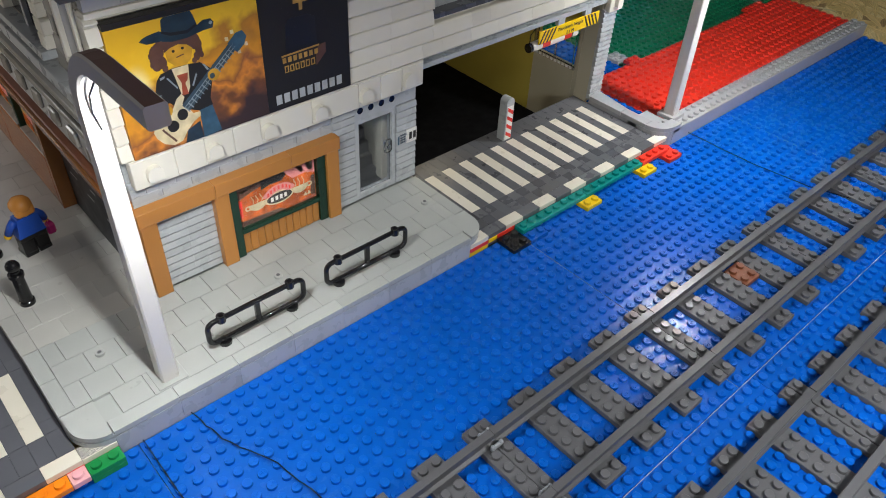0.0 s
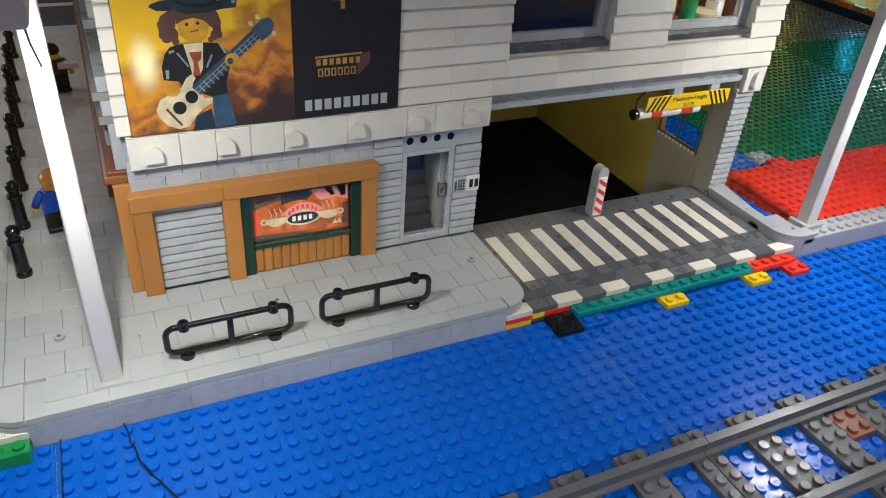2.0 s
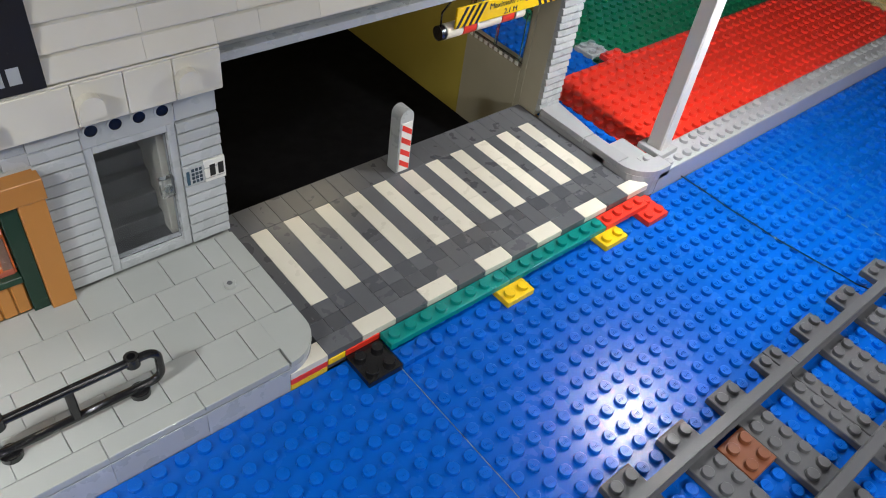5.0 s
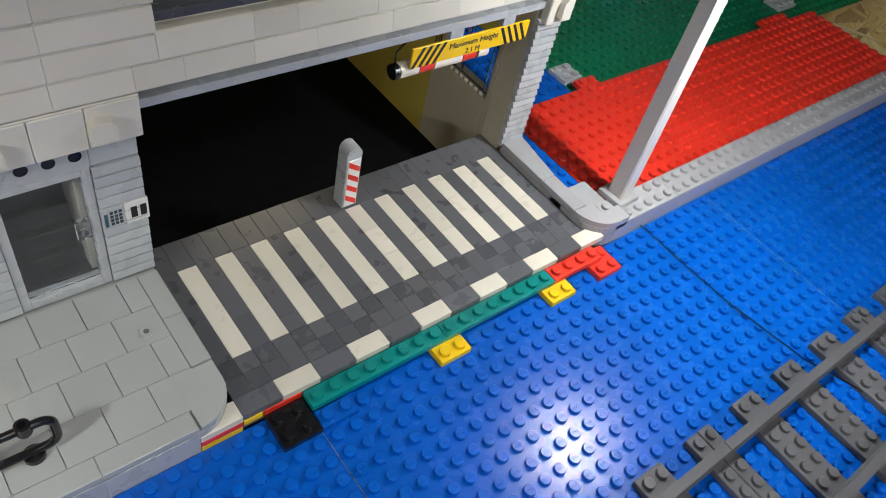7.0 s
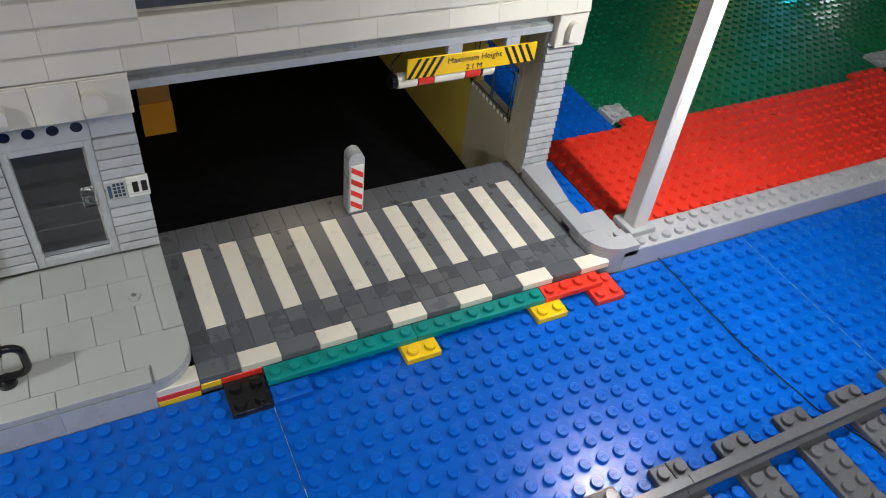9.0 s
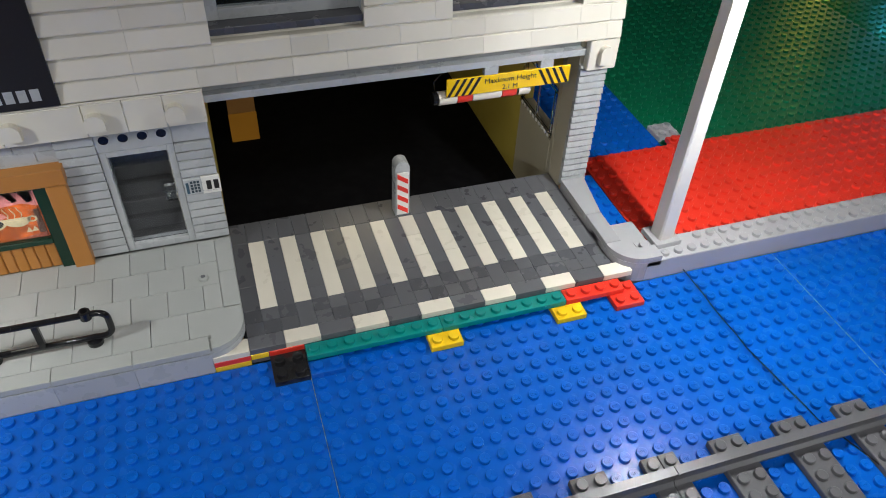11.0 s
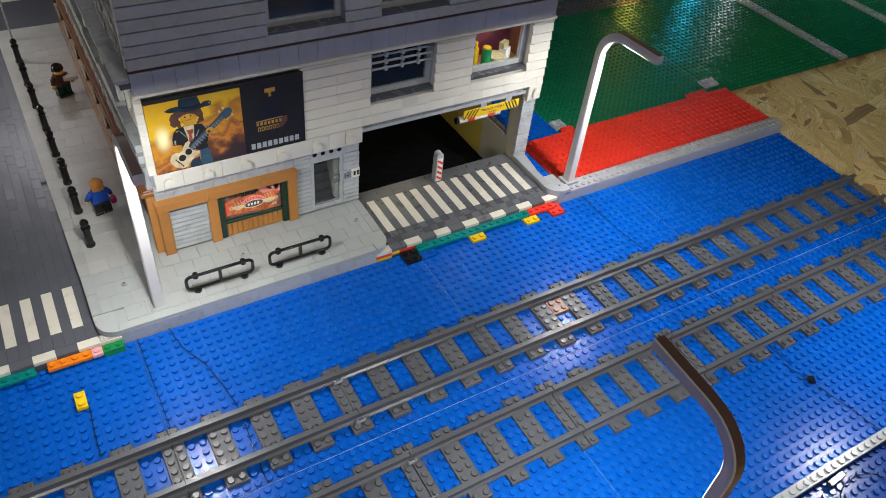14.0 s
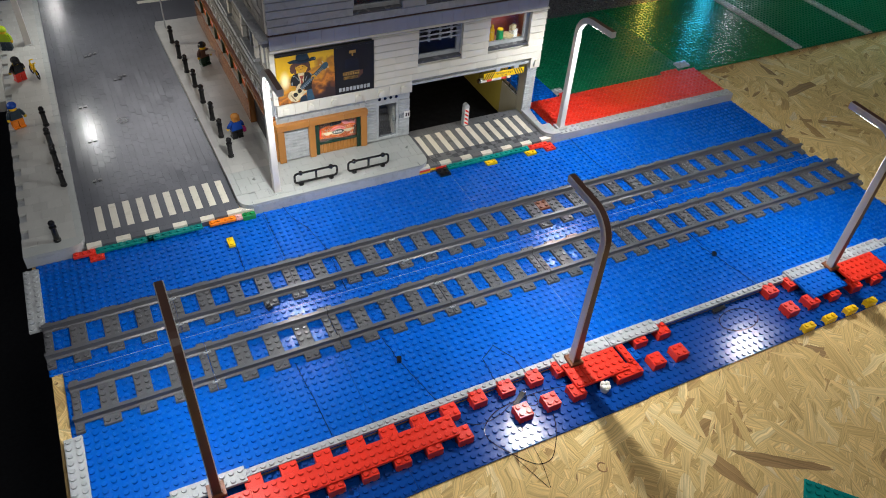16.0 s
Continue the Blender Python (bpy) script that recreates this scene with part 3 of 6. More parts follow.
for x in (3, 11):
    plate("teal_plate", 8, 1, (x, -1, 0.4), TEAL, "teal one by eight plate along the driveway kerb")
plate("red_plate", 4, 1, (19, -1, 0.4), RED, "red one by four plate along the driveway kerb")
plate("red_plate", 2, 2, (22, -2, 0.0), RED, "red two by two plate lying before the kerb")
plate("yellow_plate", 2, 2, (10, -2, 0.0), YELLOW, "yellow two by two plate half under the teal plate")
plate("yellow_plate", 2, 2, (18, -2, 0.0), YELLOW, "yellow two by two plate half under the teal plate")
plate("black_plate", 2, 2, (1, -2, 0.0), BLACK, "glossy black two by two plate on the blue base plate")
plate("yellow_plate", 2, 1, (-2, -0.06, 0.0), YELLOW, "yellow plate layer under the white kerb tile", studs=False)
plate("red_plate", 2, 1, (-2, -0.06, 0.4), RED, "red plate layer under the white kerb tile", studs=False)
plate("yellow_plate", 1, 1, (0, -0.06, 0.4), YELLOW, "small yellow plate layer in the kerb", studs=False)
plate("red_plate", 2, 1, (1, -0.06, 0.4), RED, "red plate layer in the kerb", studs=False)
plate("blue_plate", 2, 1, (3, -2, 0.0), BLUE, "blue one by two plate by the black plate")
for x in (-54, -46):
    plate("teal_plate", 8, 1, (x + (1 if x == -54 else 0), -1, 0.4), TEAL, "teal plate along the street kerb")
plate("orange_plate", 4, 1, (-37, -1, 0.4), ORANGE, "orange one by four plate along the street kerb")
plate("pink_plate", 1, 1, (-33, -1, 0.4), PINK, "pink one by one plate in the kerb row")
plate("green_plate", 2, 1, (-32, -1, 0.4), GREEN2, "bright green plate at the sidewalk corner")
plate("green_plate", 2, 1, (-32, -1, 0.0), GREEN2, "lower green plate at the sidewalk corner", studs=False)
plate("red_plate", 3, 1, (-33, -0.06, 0.4), RED, "dark red plate layer under the white tiles", studs=False)
plate("red_plate", 3, 1, (-56, -1, 0.4), RED, "red plate at the far end of the street kerb")
plate("red_plate", 2, 2, (-54, -2, 0.0), RED, "red two by two plate on the blue base plate")
plate("blue_plate", 2, 1, (-39, -2, 0.0), BLUE, "blue plate under the orange plate")
plate("yellow_plate", 1, 2, (-35.5, -6.5, 0.22), YELLOW, "yellow one by two plate lying on the blue studs")

# ---- sidewalks ----
TOP = 2.0


def rounded(x0, y0, x1, y1, corners, r=2.0):
    """Outline of a slab with some rounded corners; corners: names of lo/hi pairs."""
    out = []
    for cx, cy, key, a0 in ((x0, y0, "ll", 180), (x1, y0, "hl", 270), (x1, y1, "hh", 0), (x0, y1, "lh", 90)):
        if key in corners:
            mx, my = (x0 + r if cx == x0 else x1 - r), (y0 + r if cy == y0 else y1 - r)
            out += [(mx + r * math.cos(radians(a0 + 90 * k / 8)), my + r * math.sin(radians(a0 + 90 * k / 8))) for k in range(9)]
        else:
            out.append((cx, cy))
    return out


walk1 = thing("pavement", "pale grey tiled toy sidewalk with rounded corners", "sidewalk", geo=Geo().prism(rounded(-32, 0, 0, 9.9, ("ll", "hl")), 1.2, TOP - 0.42, LGREY, axis=2), kind="structure")
# rim tiles follow the edge, the field tiles lie inside it
part("rim", Geo().prism(rounded(-31.98, 0.02, -0.02, 9.9, ("ll", "hl")), TOP - 0.41, TOP - 0.22, SIDEGREY, axis=2), walk1)
for x in range(-30, -2, 4):
    part("kerb_block", Geo().box((0.005, -0.02, 0), (3.995, 1, TOP - 0.42), LGREY, 0.015), walk1, at=(x, 0, 0))
part("kerb_block", Geo().prism(rounded(-32, 0.01, -30, 3, ("ll",)), ROAD, TOP - 0.42, LGREY, axis=2), walk1)
for x in range(-30, -2, 4):
    piece("rim_tile", (4, 1, 0.42), SIDEGREY, walk1, (x, 0, TOP - 0.42))
for x0 in (-31.9, -1.9):
    part("corner_tile", Geo().prism(rounded(x0, 0.0, x0 + 1.85, 2.9, ("ll",) if x0 < -20 else ("hl",), 1.84), TOP - 0.3, TOP + 0.004, SIDEGREY, axis=2), walk1)
for x, m in ((-32, SIDEGREY), (-1, SIDEGREY)):
    for y in (3, 6):
        piece("rim_tile", (1, 3, 0.42), m, walk1, (x, y, TOP - 0.42))
for r, y in enumerate((1, 3, 5, 7)):
    x = -31 + (r % 2)
    if r % 2:
        piece("paving_tile", (1, 2, 0.42), SIDEGREY, walk1, (-31, y, TOP - 0.42), 0.012, 0.006, 0.017)
    while x < -1:
        w = min(2, -1 - x)
        if not (x < -30 and y < 3) and not (x > -3 and y < 3):
            piece("paving_tile", (w, 2, 0.42), SIDEGREY, walk1, (x, y, TOP - 0.42 + rnd.uniform(-0.008, 0.008)), 0.012, 0.006, 0.017)
        x += w
for x, y in ((-25.5, 4.8), (-15.75, 5.4), (-1.9, 5.6), (-28.2, 6.2)):
    part("jumper_stud", Geo().cyl((0, 0, -0.02), 0.3, 0.22, SIDEGREY, 14).cyl((0, 0, 0.19), 0.16, 0.02, DGREY, 10), walk1, "hollow stud on a paving tile", at=(x, y, TOP))
walk2 = thing("pavement", "pale tiled sidewalk along the shop side of the street", "sidewalk", geo=Geo().prism(rounded(-31.5, 9, -22, 67, (), 2), 0, TOP - 0.42, LGREY, axis=2), kind="structure")
for r, y in enumerate(range(9, 67, 2)):
    part("rim_tile", Geo().prism([(-31.01, y + 0.01), (-31.01, y + 1.99), (-32 - 0.019 * (y - 7) + (0.6 if y > 64 else 0), y + 1.99), (-32 - 0.019 * (y - 9), y + 0.01)], 0, TOP, SIDEFLOOR, axis=2), walk2)
    x = -31 + (r % 2)
    if r % 2:
        piece("paving_tile", (1, 2, 0.42), SIDEFLOOR, walk2, (-31, y, TOP - 0.42))
    while x < -23:
        w = min(2, -23 - x)
        piece("paving_tile", (w, 2, 0.42), SIDEFLOOR, walk2, (x, y, TOP - 0.42 + rnd.uniform(-0.006, 0.006)), 0.015, 0.006)
        x += w
walk3 = thing("pavement", "pale tiled sidewalk on the other side of the street", "sidewalk", geo=Geo().prism(rounded(-62, 0, -54, 88, ("hl",)), 0, TOP - 0.42, LGREY, axis=2), kind="structure")
for r, y in enumerate(range(2, 86, 2)):
    for x in range(-62 + (r % 2), -55, 2):
        piece("paving_tile", (2 if x < -55 else 1, 2, 0.42), SIDEFLOOR, walk3, (x, y, TOP - 0.42), 0.015, 0.006)
    piece("rim_tile", (1, 2, 0.42), SIDEGREY, walk3, (-55, y, TOP - 0.41))
part("rim", Geo().prism(rounded(-62, 0.02, -54.02, 2, ("hl",), 1.9), TOP - 0.42, TOP, SIDEGREY, axis=2), walk3)

thing("pavement", "pale plastic square beside the far end of the street", "sidewalk", geo=Geo().box((-76, 44, 0), (-62.02, 100, TOP - 0.02), SIDEFLOOR), kind="structure")

# right kerb beside the driveway
kerb = thing("kerb", "light grey studded kerb with a rounded end", "kerb", geo=Geo().box((25, 0, 0), (67, 2, 1.58), KERBGREY, 0.03), kind="structure")
s = Geo()
for x in range(25, 67):
    for y in range(2):
        if not (26 < x < 29 and y > 0):
            s.stud(x + 0.5, y + 0.5, 1.6, KERBGREY, 12)
part("studs", s, kerb)["kind"] = "stuff"
for x in range(25, 67, 6):
    piece("kerb_plate", (6, 2, 0.4), KERBGREY, kerb, (x, 0, 1.2 + 0.004))
part("kerb_block", Geo().prism(rounded(23, 0, 26, 4, ("ll",)), ROAD, 1.58, KERBGREY, axis=2), kerb)
part("kerb_block", Geo().prism(rounded(23.03, 0.03, 25, 4, ("ll",), 1.9), 0.0, ROAD - 0.004, KERBGREY, axis=2), kerb)
arc = [(25 + 2 * math.cos(radians(a)), 2 + 2 * math.sin(radians(a))) for a in range(180, 271, 9)]
arc2 = [(25 + 0.9 * math.cos(radians(a)), 2 + 0.9 * math.sin(radians(a))) for a in range(270, 179, -9)]
part("corner_tile", Geo().prism(arc + [(26, 0), (26, 1.1)] + arc2, 1.6, TOP, KERBGREY, axis=2), kerb)
part("rim_tile", Geo().box((0, 0, 0), (1.1, 2.95, 0.42), KERBGREY), kerb, at=(23, 2.05, TOP - 0.42))
part("rim_tile", Geo().prism([(0, 0), (1.1, 0), (1.7, 3.9), (0, 3.9)], 0, 0.42, KERBGREY, axis=2), kerb, at=(23, 5.05, TOP - 0.42))
part("kerb_block", Geo().box((23, 3, 0), (24.2, 9, TOP - 0.42), KERBGREY), kerb)
baseplate(24, 2, 26, 10, 1.17, BLUE2, "dark blue plate beside the driveway kerb", n=12, name="blue_plate", thick=0.6)
for x0, x1 in ((26, 36), (36, 46), (46, 56), (56, 67)):
    baseplate(x0, 2, x1, 12, 1.2, RED, "red studded plate behind the grey kerb", n=10, name="red_plate", group="red plates", thick=1.1)
plate("red_plate", 2, 1, (34, 12, 0.8), RED, "red plate lapping over the green base plate")
plate("red_plate", 4, 1, (59, 12, 0.8), RED, "red plate lapping over the green base plate")
plate("grey_plate", 2, 2, (34, 13.6, 0.25), LGREY, "light grey two by two plate joining green base plates")
plate("grey_plate", 3, 2, (65, 14, 0.25), LGREY, "light grey plate joining green base plates")

# ---- front edge of the blue plates ----
for x0, w in ((-58.5, 16), (-42.5, 16), (-26.5, 16), (-10.5, 16), (5.5, 16), (21.5, 16), (37.5, 16), (53.5, 15)):
    plate("grey_plate", w, 1, (x0, -43.95, 0.0), LGREY, "long light grey plate along the front of the blue plates", group="grey plates at the front")
for x0, w in ((-50.9, 8), (-2.6, 8), (5.45, 8), (38.2, 8), (46.25, 12)):
    plate("grey_plate", w, 2, (x0, -44.7, 0.42), LGREY, "light grey plate under a street lamp", group="grey plates at the front")
plate("grey_plate", 2, 12, (-62.6, -13, 0.02), LGREY, "light grey plate along the edge of the table", group="grey edge plates")
plate("grey_plate", 2, 12, (-60.3, -43.5, 0.21), LGREY, "light grey plate along the edge of the table", group="grey edge plates")
RB = "loose red bricks at the front"
LOOSE = [(-15.5, -45.5), (-11.5, -45.5), (-7.4, -45.5), (-3.5, -45.5), (-11.3, -49.5), (-7.3, -49.5), (-3.5, -49.5), (9.1, -45.5), (13.0, -45.5), (9.1, -49.5), (12.9, -49.5),
         (33.1, -45.5), (37.3, -45.5), (33.2, -49.5), (37.3, -49.5), (41.5, -49.5), (46.0, -49.5), (50.3, -49.5)]
for x, y in LOOSE:
    plate("red_brick", 2, 2, (x, y, FRONT), RED, "red two by two brick standing on the blue plate", 1.2, RB)
plate("red_brick", 4, 2, (3.3, -49.5, FRONT), RED, "red two by four brick beside the lamp's plates", 1.2, RB)
for x in range(-43, -18, 4):
    plate("red_brick", 2, 2, (0.995 * x - 0.6, -49.5, FRONT), RED, "red two by two brick under the red plates", 1.2, RB)
    plate("red_brick", 2, 2, (0.995 * x - 1.2 + 0.6, -46.0, FRONT), RED, "red two by two brick under the red plates", 1.2, RB)
for x, w in ((-43, 8), (-35, 8), (-27, 8)):
    plate("red_plate", w, 3, (x, -48.7, 0.41), RED, "red plate resting on red bricks", group="red plates at the front")
plate("red_plate", 4, 3, (-47, -48.7, 0.41), RED, "red plate resting on red bricks", group="red plates at the front")
plate("red_plate", 2, 4, (-2.5, -48.7, 0.41), RED, "red plate before the street lamp", group="red plates at the front")
plate("red_plate", 6, 4, (-0.48, -48.7, 0.41), RED, "red plate before the street lamp", group="red plates at the front")
plate("red_plate", 1, 3, (6.0, -47.8, 0.41), RED, "red plate beside the lamp", group="red plates at the front")
plate("blue_plate", 1, 2, (7.6, -47.4, FRONT + 0.41), BLUE2, "small blue plate between red bricks")
plate("blue_plate", 1, 2, (7.6, -47.4, FRONT), BLUE2, "small blue plate between red bricks", studs=False)
plate("blue_plate", 7, 4, (38.4, -48.7, 0.41), BLUE2, "blue four by seven plate on red bricks", group="blue plates at the front")
plate("red_plate", 8, 4, (46.6, -48.7, 0.41), RED, "red plate on red bricks", group="red plates at the front")
plate("blue_plate", 6, 4, (54.8, -48.7, 0.41), BLUE2, "blue plate beyond the red one", group="blue plates at the front")
for x in (33.2, 37.4, 41.6, 45.7):
    plate("yellow_brick", 2, 1, (x, -52.6, FRONT), YELLOW, "yellow one by two brick at the table plate's edge", 1.0, "yellow bricks")
g = Geo()
for a in range(4):
    g.ball((0.42 * math.cos(a * 1.571 + 0.4), 0.42 * math.sin(a * 1.571 + 0.4), 1.0), 0.34, PAPER, squash=0.8)
g.cyl((0, 0, 0), 0.55, 0.85, PAPER, 16, r2=0.7)
thing("white_flower_piece", "small white flower-shaped toy piece on the blue studs", "toy piece", (1.3, -49.4, FRONT + 0.1), geo=g)

# cables
CB = "thin black wires"


def cable(pts, label, r=0.045):
    thing("wire", label, "wire", geo=Geo().tube(pts, r, BLACK, 6), group=CB)


def wavy(pts, amp=0.12, seed=1, n=6):
    rr, out = random.Random(seed), []
    for (x0, y0, z0), (x1, y1, z1) in zip(pts, pts[1:]):
        for k in range(n):
            t = k / n
            out.append((x0 + (x1 - x0) * t + rr.uniform(-amp, amp), y0 + (y1 - y0) * t + rr.uniform(-amp, amp), z0 + (z1 - z0) * t))
    return out + [pts[-1]]


cable(wavy([(28, 0.0, 0.25), (28, -7, 0.27), (28.8, -12.4, 0.27), (31, -18.4, 0.3), (31.2, -33, 0.27)], 0.05, 3), "thin black wire across the blue studs")
cable(wavy([(-25.6, -0.1, 0.25), (-25.1, -3, 0.27), (-23.5, -6.5, 0.27), (-22.5, -12, 0.3), (-22.8, -21, 0.27)], 0.05, 5), "black wire from the sidewalk to the track")
cable(wavy([(-28.7, -0.1, 0.2), (-28.6, -12, 0.2)], 0.03, 6), "black wire along the plate joint")
cable(wavy([(-34.5, -5.8, 0.25), (-34.6, -12, 0.3)], 0.08, 7), "black wire by the yellow plate")
cable(wavy([(-33.2, -30.8, 0.25), (-32.6, -42.6, 0.25)], 0.06, 8), "black wire to the front edge")
cable(wavy([(-21.6, -31, 0.25), (-21.1, -35.5, 0.3), (-19.4, -43, 0.3)], 0.08, 9), "black wire to the front edge")
cable(wavy([(30.6, -32.5, 0.25), (31.4, -35.4, 0.3), (33, -43, 0.3)], 0.08, 9), "black wire to the front lamp")
ring = [(26.2 + 3.2 * math.cos(a), -46.9 + 1.9 * math.sin(a), FRONT + 0.3) for a in [k * 0.3 for k in range(21)]]
cable(ring, "looped black wire on the blue studs", 0.05)


def smooth(pts, n=6):
    """A soft curve through the points."""
    p = [Vector(q) for q in [pts[0]] + pts + [pts[-1]]]
    out = []
    for a, b, c, d in zip(p, p[1:], p[2:], p[3:]):
        for k in range(n):
            t = k / n
            out.append(tuple(0.5 * (2 * b + (c - a) * t + (2 * a - 5 * b + 4 * c - d) * t * t + (3 * b - a - 3 * c + d) * t ** 3)))
    return out + [pts[-1]]


ON, OFF = FRONT + 0.3, FRONT - 0.12      # over the studs, and down on the strand board
cable(smooth([(-9.5, -46.6, ON + 0.4), (-13.2, -46.9, ON), (-15.5, -48.4, ON), (-15.8, -50.1, ON), (-14.5, -52.5, ON), (-12.2, -54.9, OFF), (-10.2, -55.1, OFF), (-8.8, -53.8, OFF), (-7.6, -52, ON), (-6.8, -50, ON)]), "looped black wire hanging over the board's edge", 0.05)
cable(smooth([(-14.5, -52.3, ON), (-13.4, -55.0, OFF), (-12.4, -58.1, OFF)]), "end of a thin black wire on the strand board", 0.035)
cable(smooth([(-11.0, -48.6, ON), (-11.4, -50.5, ON), (-11.4, -52.5, ON), (-11.5, -55.3, OFF), (-12.2, -58.2, OFF)]), "end of a thin black wire on the strand board", 0.035)
cable(smooth([(-17.6, -45.6, ON), (-17.2, -46.9, ON), (-15.5, -47.8, ON), (-12.9, -47.5, ON), (-10.7, -46.8, ON + 0.3), (-8.5, -46.4, ON), (-6.0, -46.5, ON), (-3.1, -47.0, ON)]), "thin black wire between the red bricks", 0.045)
cable(smooth([(-9.9, -46.4, ON + 0.4), (-8.3, -45.5, ON + 0.2), (-8.9, -47.6, ON), (-7.7, -47.9, ON), (-7.4, -46.4, ON)]), "curled black wire by the connector", 0.045)
cable(wavy([(-11.4, -43.2, 0.5), (-12, -40.8, 2.2), (-10, -39.8, 2.8), (-8, -41.8, 1.6), (-7.6, -44.8, 1.4)], 0.05, 2), "stiff black wire loop standing up", 0.05)
for x, y, turn, w in ((24.6, -44.4, 5, 2.2), (-9.7, -46.6, 35, 2.4), (-21.1, -35.5, 70, 0.75), (31.4, -35.4, 60, 0.7), (-33.6, -20.4, 20, 0.7)):
    thing("wire_connector", "small black wire connector", "connector", (x, y, 0.25 if y > -44 else FRONT + 0.25), turn, Geo().box((-w / 2, -0.3, 0), (w / 2, 0.3, 0.5), BLACK).box((w / 2 - 0.4, -0.22, 0.1), (w / 2 + 0.15, 0.22, 0.4), RAILGREY), group="connectors")


# ---- street lamps ----
def street_lamp(base, wide, foot, bend=18.5):
    t = thing("street_lamp", "grey and brown curved toy street lamp with a white light strip", "street lamp", group="street lamps")
    part("base_plate", Geo().box((-0.95, -0.95, 0), (0.95, 0.95, foot), base, 0.04), t)
    arm = [(0, 3.3 - 3.3 * math.cos(radians(a)), bend + 3.3 * math.sin(radians(a))) for a in range(10, 81, 10)]
    tip = (0, 8.4, bend + 3.45)
    path = [(0, 0, 0.05), (0, 0, 6), (0, 0, 12), (0, 0, bend)] + arm + [(0, 3.6, bend + 3.33), tip]
    g = Geo()
    rings = []
    for i, p in enumerate(path):
        a, b = Vector(path[max(i - 1, 0)]), Vector(path[min(i + 1, len(path) - 1)])
        d = (b - a).normalized()
        nrm = Vector((0, -d.z, d.y))
        w = 0.58 - 0.08 * min(1, p[2] / 18)
        q = Vector(p)
        c = 0.1
        ring = []
        for sx, sn in ((1, 1), (-1, 1), (-1, -1), (1, -1)):
            for k in range(2):
                on_x = k == (1 if sx * sn > 0 else 0)
                ring.append(q + Vector((sx * (w * wide - (c if on_x else 0)), 0, 0)) + nrm * sn * (w - (0 if on_x else c)))
        rings.append([tuple(r) for r in ring])
    v = [p for r in rings for p in r]
    m = len(rings)
    f = [(i * 8 + k, i * 8 + (k + 1) % 8, (i + 1) * 8 + (k + 1) % 8, (i + 1) * 8 + k) for i in range(m - 1) for k in range(8)]
    f += [tuple(range(8))[::-1], tuple(range((m - 1) * 8, m * 8))]
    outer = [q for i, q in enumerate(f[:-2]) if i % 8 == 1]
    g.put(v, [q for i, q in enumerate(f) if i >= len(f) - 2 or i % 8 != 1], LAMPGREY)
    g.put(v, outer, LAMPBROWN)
    part("post", g, t)
    part("light_strip", Geo().prism([(3.3, bend + 2.72), (7.2, bend + 2.86), (7.2, bend + 2.96), (3.3, bend + 2.86)], -0.28, 0.28, LEDGLOW, axis=0), t, "glowing white light strip")
    part("wire", Geo().tube([(0.1, 2.6, bend + 2.6), (0.16, 1.2, bend + 1.2), (0.1, 0.66, bend + 0.1), (-0.12, 0.6, bend - 0.9)], 0.05, BLACK, 6), t, "thin black wire")
    return t


back, kerbside, front = street_lamp(SIDEGREY, 0.95, 0.1), street_lamp(KERBGREY, 0.95, 0.4), street_lamp(BROWN, 0.95, 0.4, 20.0)
for n, (lx, ly, lz, turn, watts) in enumerate(LAMPS):
    m = pose(lx * S, ly * S, lz * S, 0, 0, turn)
    first = front if n >= 4 else kerbside if n == 1 else back
    if n in (0, 1, 4):
        first.matrix_basis = m
    else:
        copy_thing(first, m)


# ---- corner building ----
FY, UY, LX, RX = 9.0, 8.72, -23.0, 25.0
SIDING = {}


def siding(parent, x0, x1, y, z, material, axis=0, h=1.2, lip=0.27):
    """A run of wall pieces whose lower edge stands proud of the course below."""
    x, k = x0, int(round(z * 10)) % 3
    while x < x1 - 1e-6:
        w = min((2 + k % 3) if x == x0 else rnd.choice((2, 3, 4, 4)), x1 - x)
        key = (round(w, 2), material.name, axis, h, lip)
        if key not in SIDING:
            out = [(0.0, h - 0.03), (-lip * 0.35, h - 0.12), (-lip, 0.2), (-lip, 0.13), (-lip + 0.05, 0.08), (0.1, 0.06), (0.1, 0.0), (0.5, 0.0), (0.5, h - 0.01), (0.04, h - 0.01)]
            g = Geo()
            if axis == 0:
                g.prism(out, 0.006, w - 0.006, material, axis=0)
            else:
                g.prism(out, 0.012, w - 0.012, material, axis=1)
            SIDING[key] = g.mesh("brick")
        part("brick", SIDING[key], parent, at=(x, y, z) if axis == 0 else (y, x, z))
        x += w


def ribs(parent, x0, x1, y, z0, z1, material, h=0.6):
    z = z0
    while z < z1 - 0.05:
        siding(parent, x0, x1, y, z, material, h=min(h, z1 - z), lip=0.07)
        z += h


# ground floor
gw = thing("wall_ground_floor", "light grey ground floor wall with ribbed bricks", "wall", kind="structure",
           geo=Geo().box((LX, FY + 0.5, TOP), (-16.2, FY + 1.4, 12.6), LGREY).box((-9.7, FY + 0.5, TOP), (-6, FY + 1.4, 12.6), LGREY)
           .box((-2, FY + 0.5, TOP), (0, FY + 1.4, 12.6), LGREY).box((-16.2, FY + 0.5, 7.9), (-9.7, FY + 1.4, 12.6), LGREY)
           .box((-16.2, FY + 0.5, TOP), (-9.7, FY + 1.4, 4.2), LGREY).box((-6, FY + 0.5, 9.7), (-2, FY + 1.4, 12.6), LGREY)
           .box((-1.0, FY + 1.4, TOP), (0, 38, 12.6), OLIVE))
for x in (-22, -20):
    ribs(gw, x, x + 2, FY + 0.15, TOP, 8.0, LGREY)
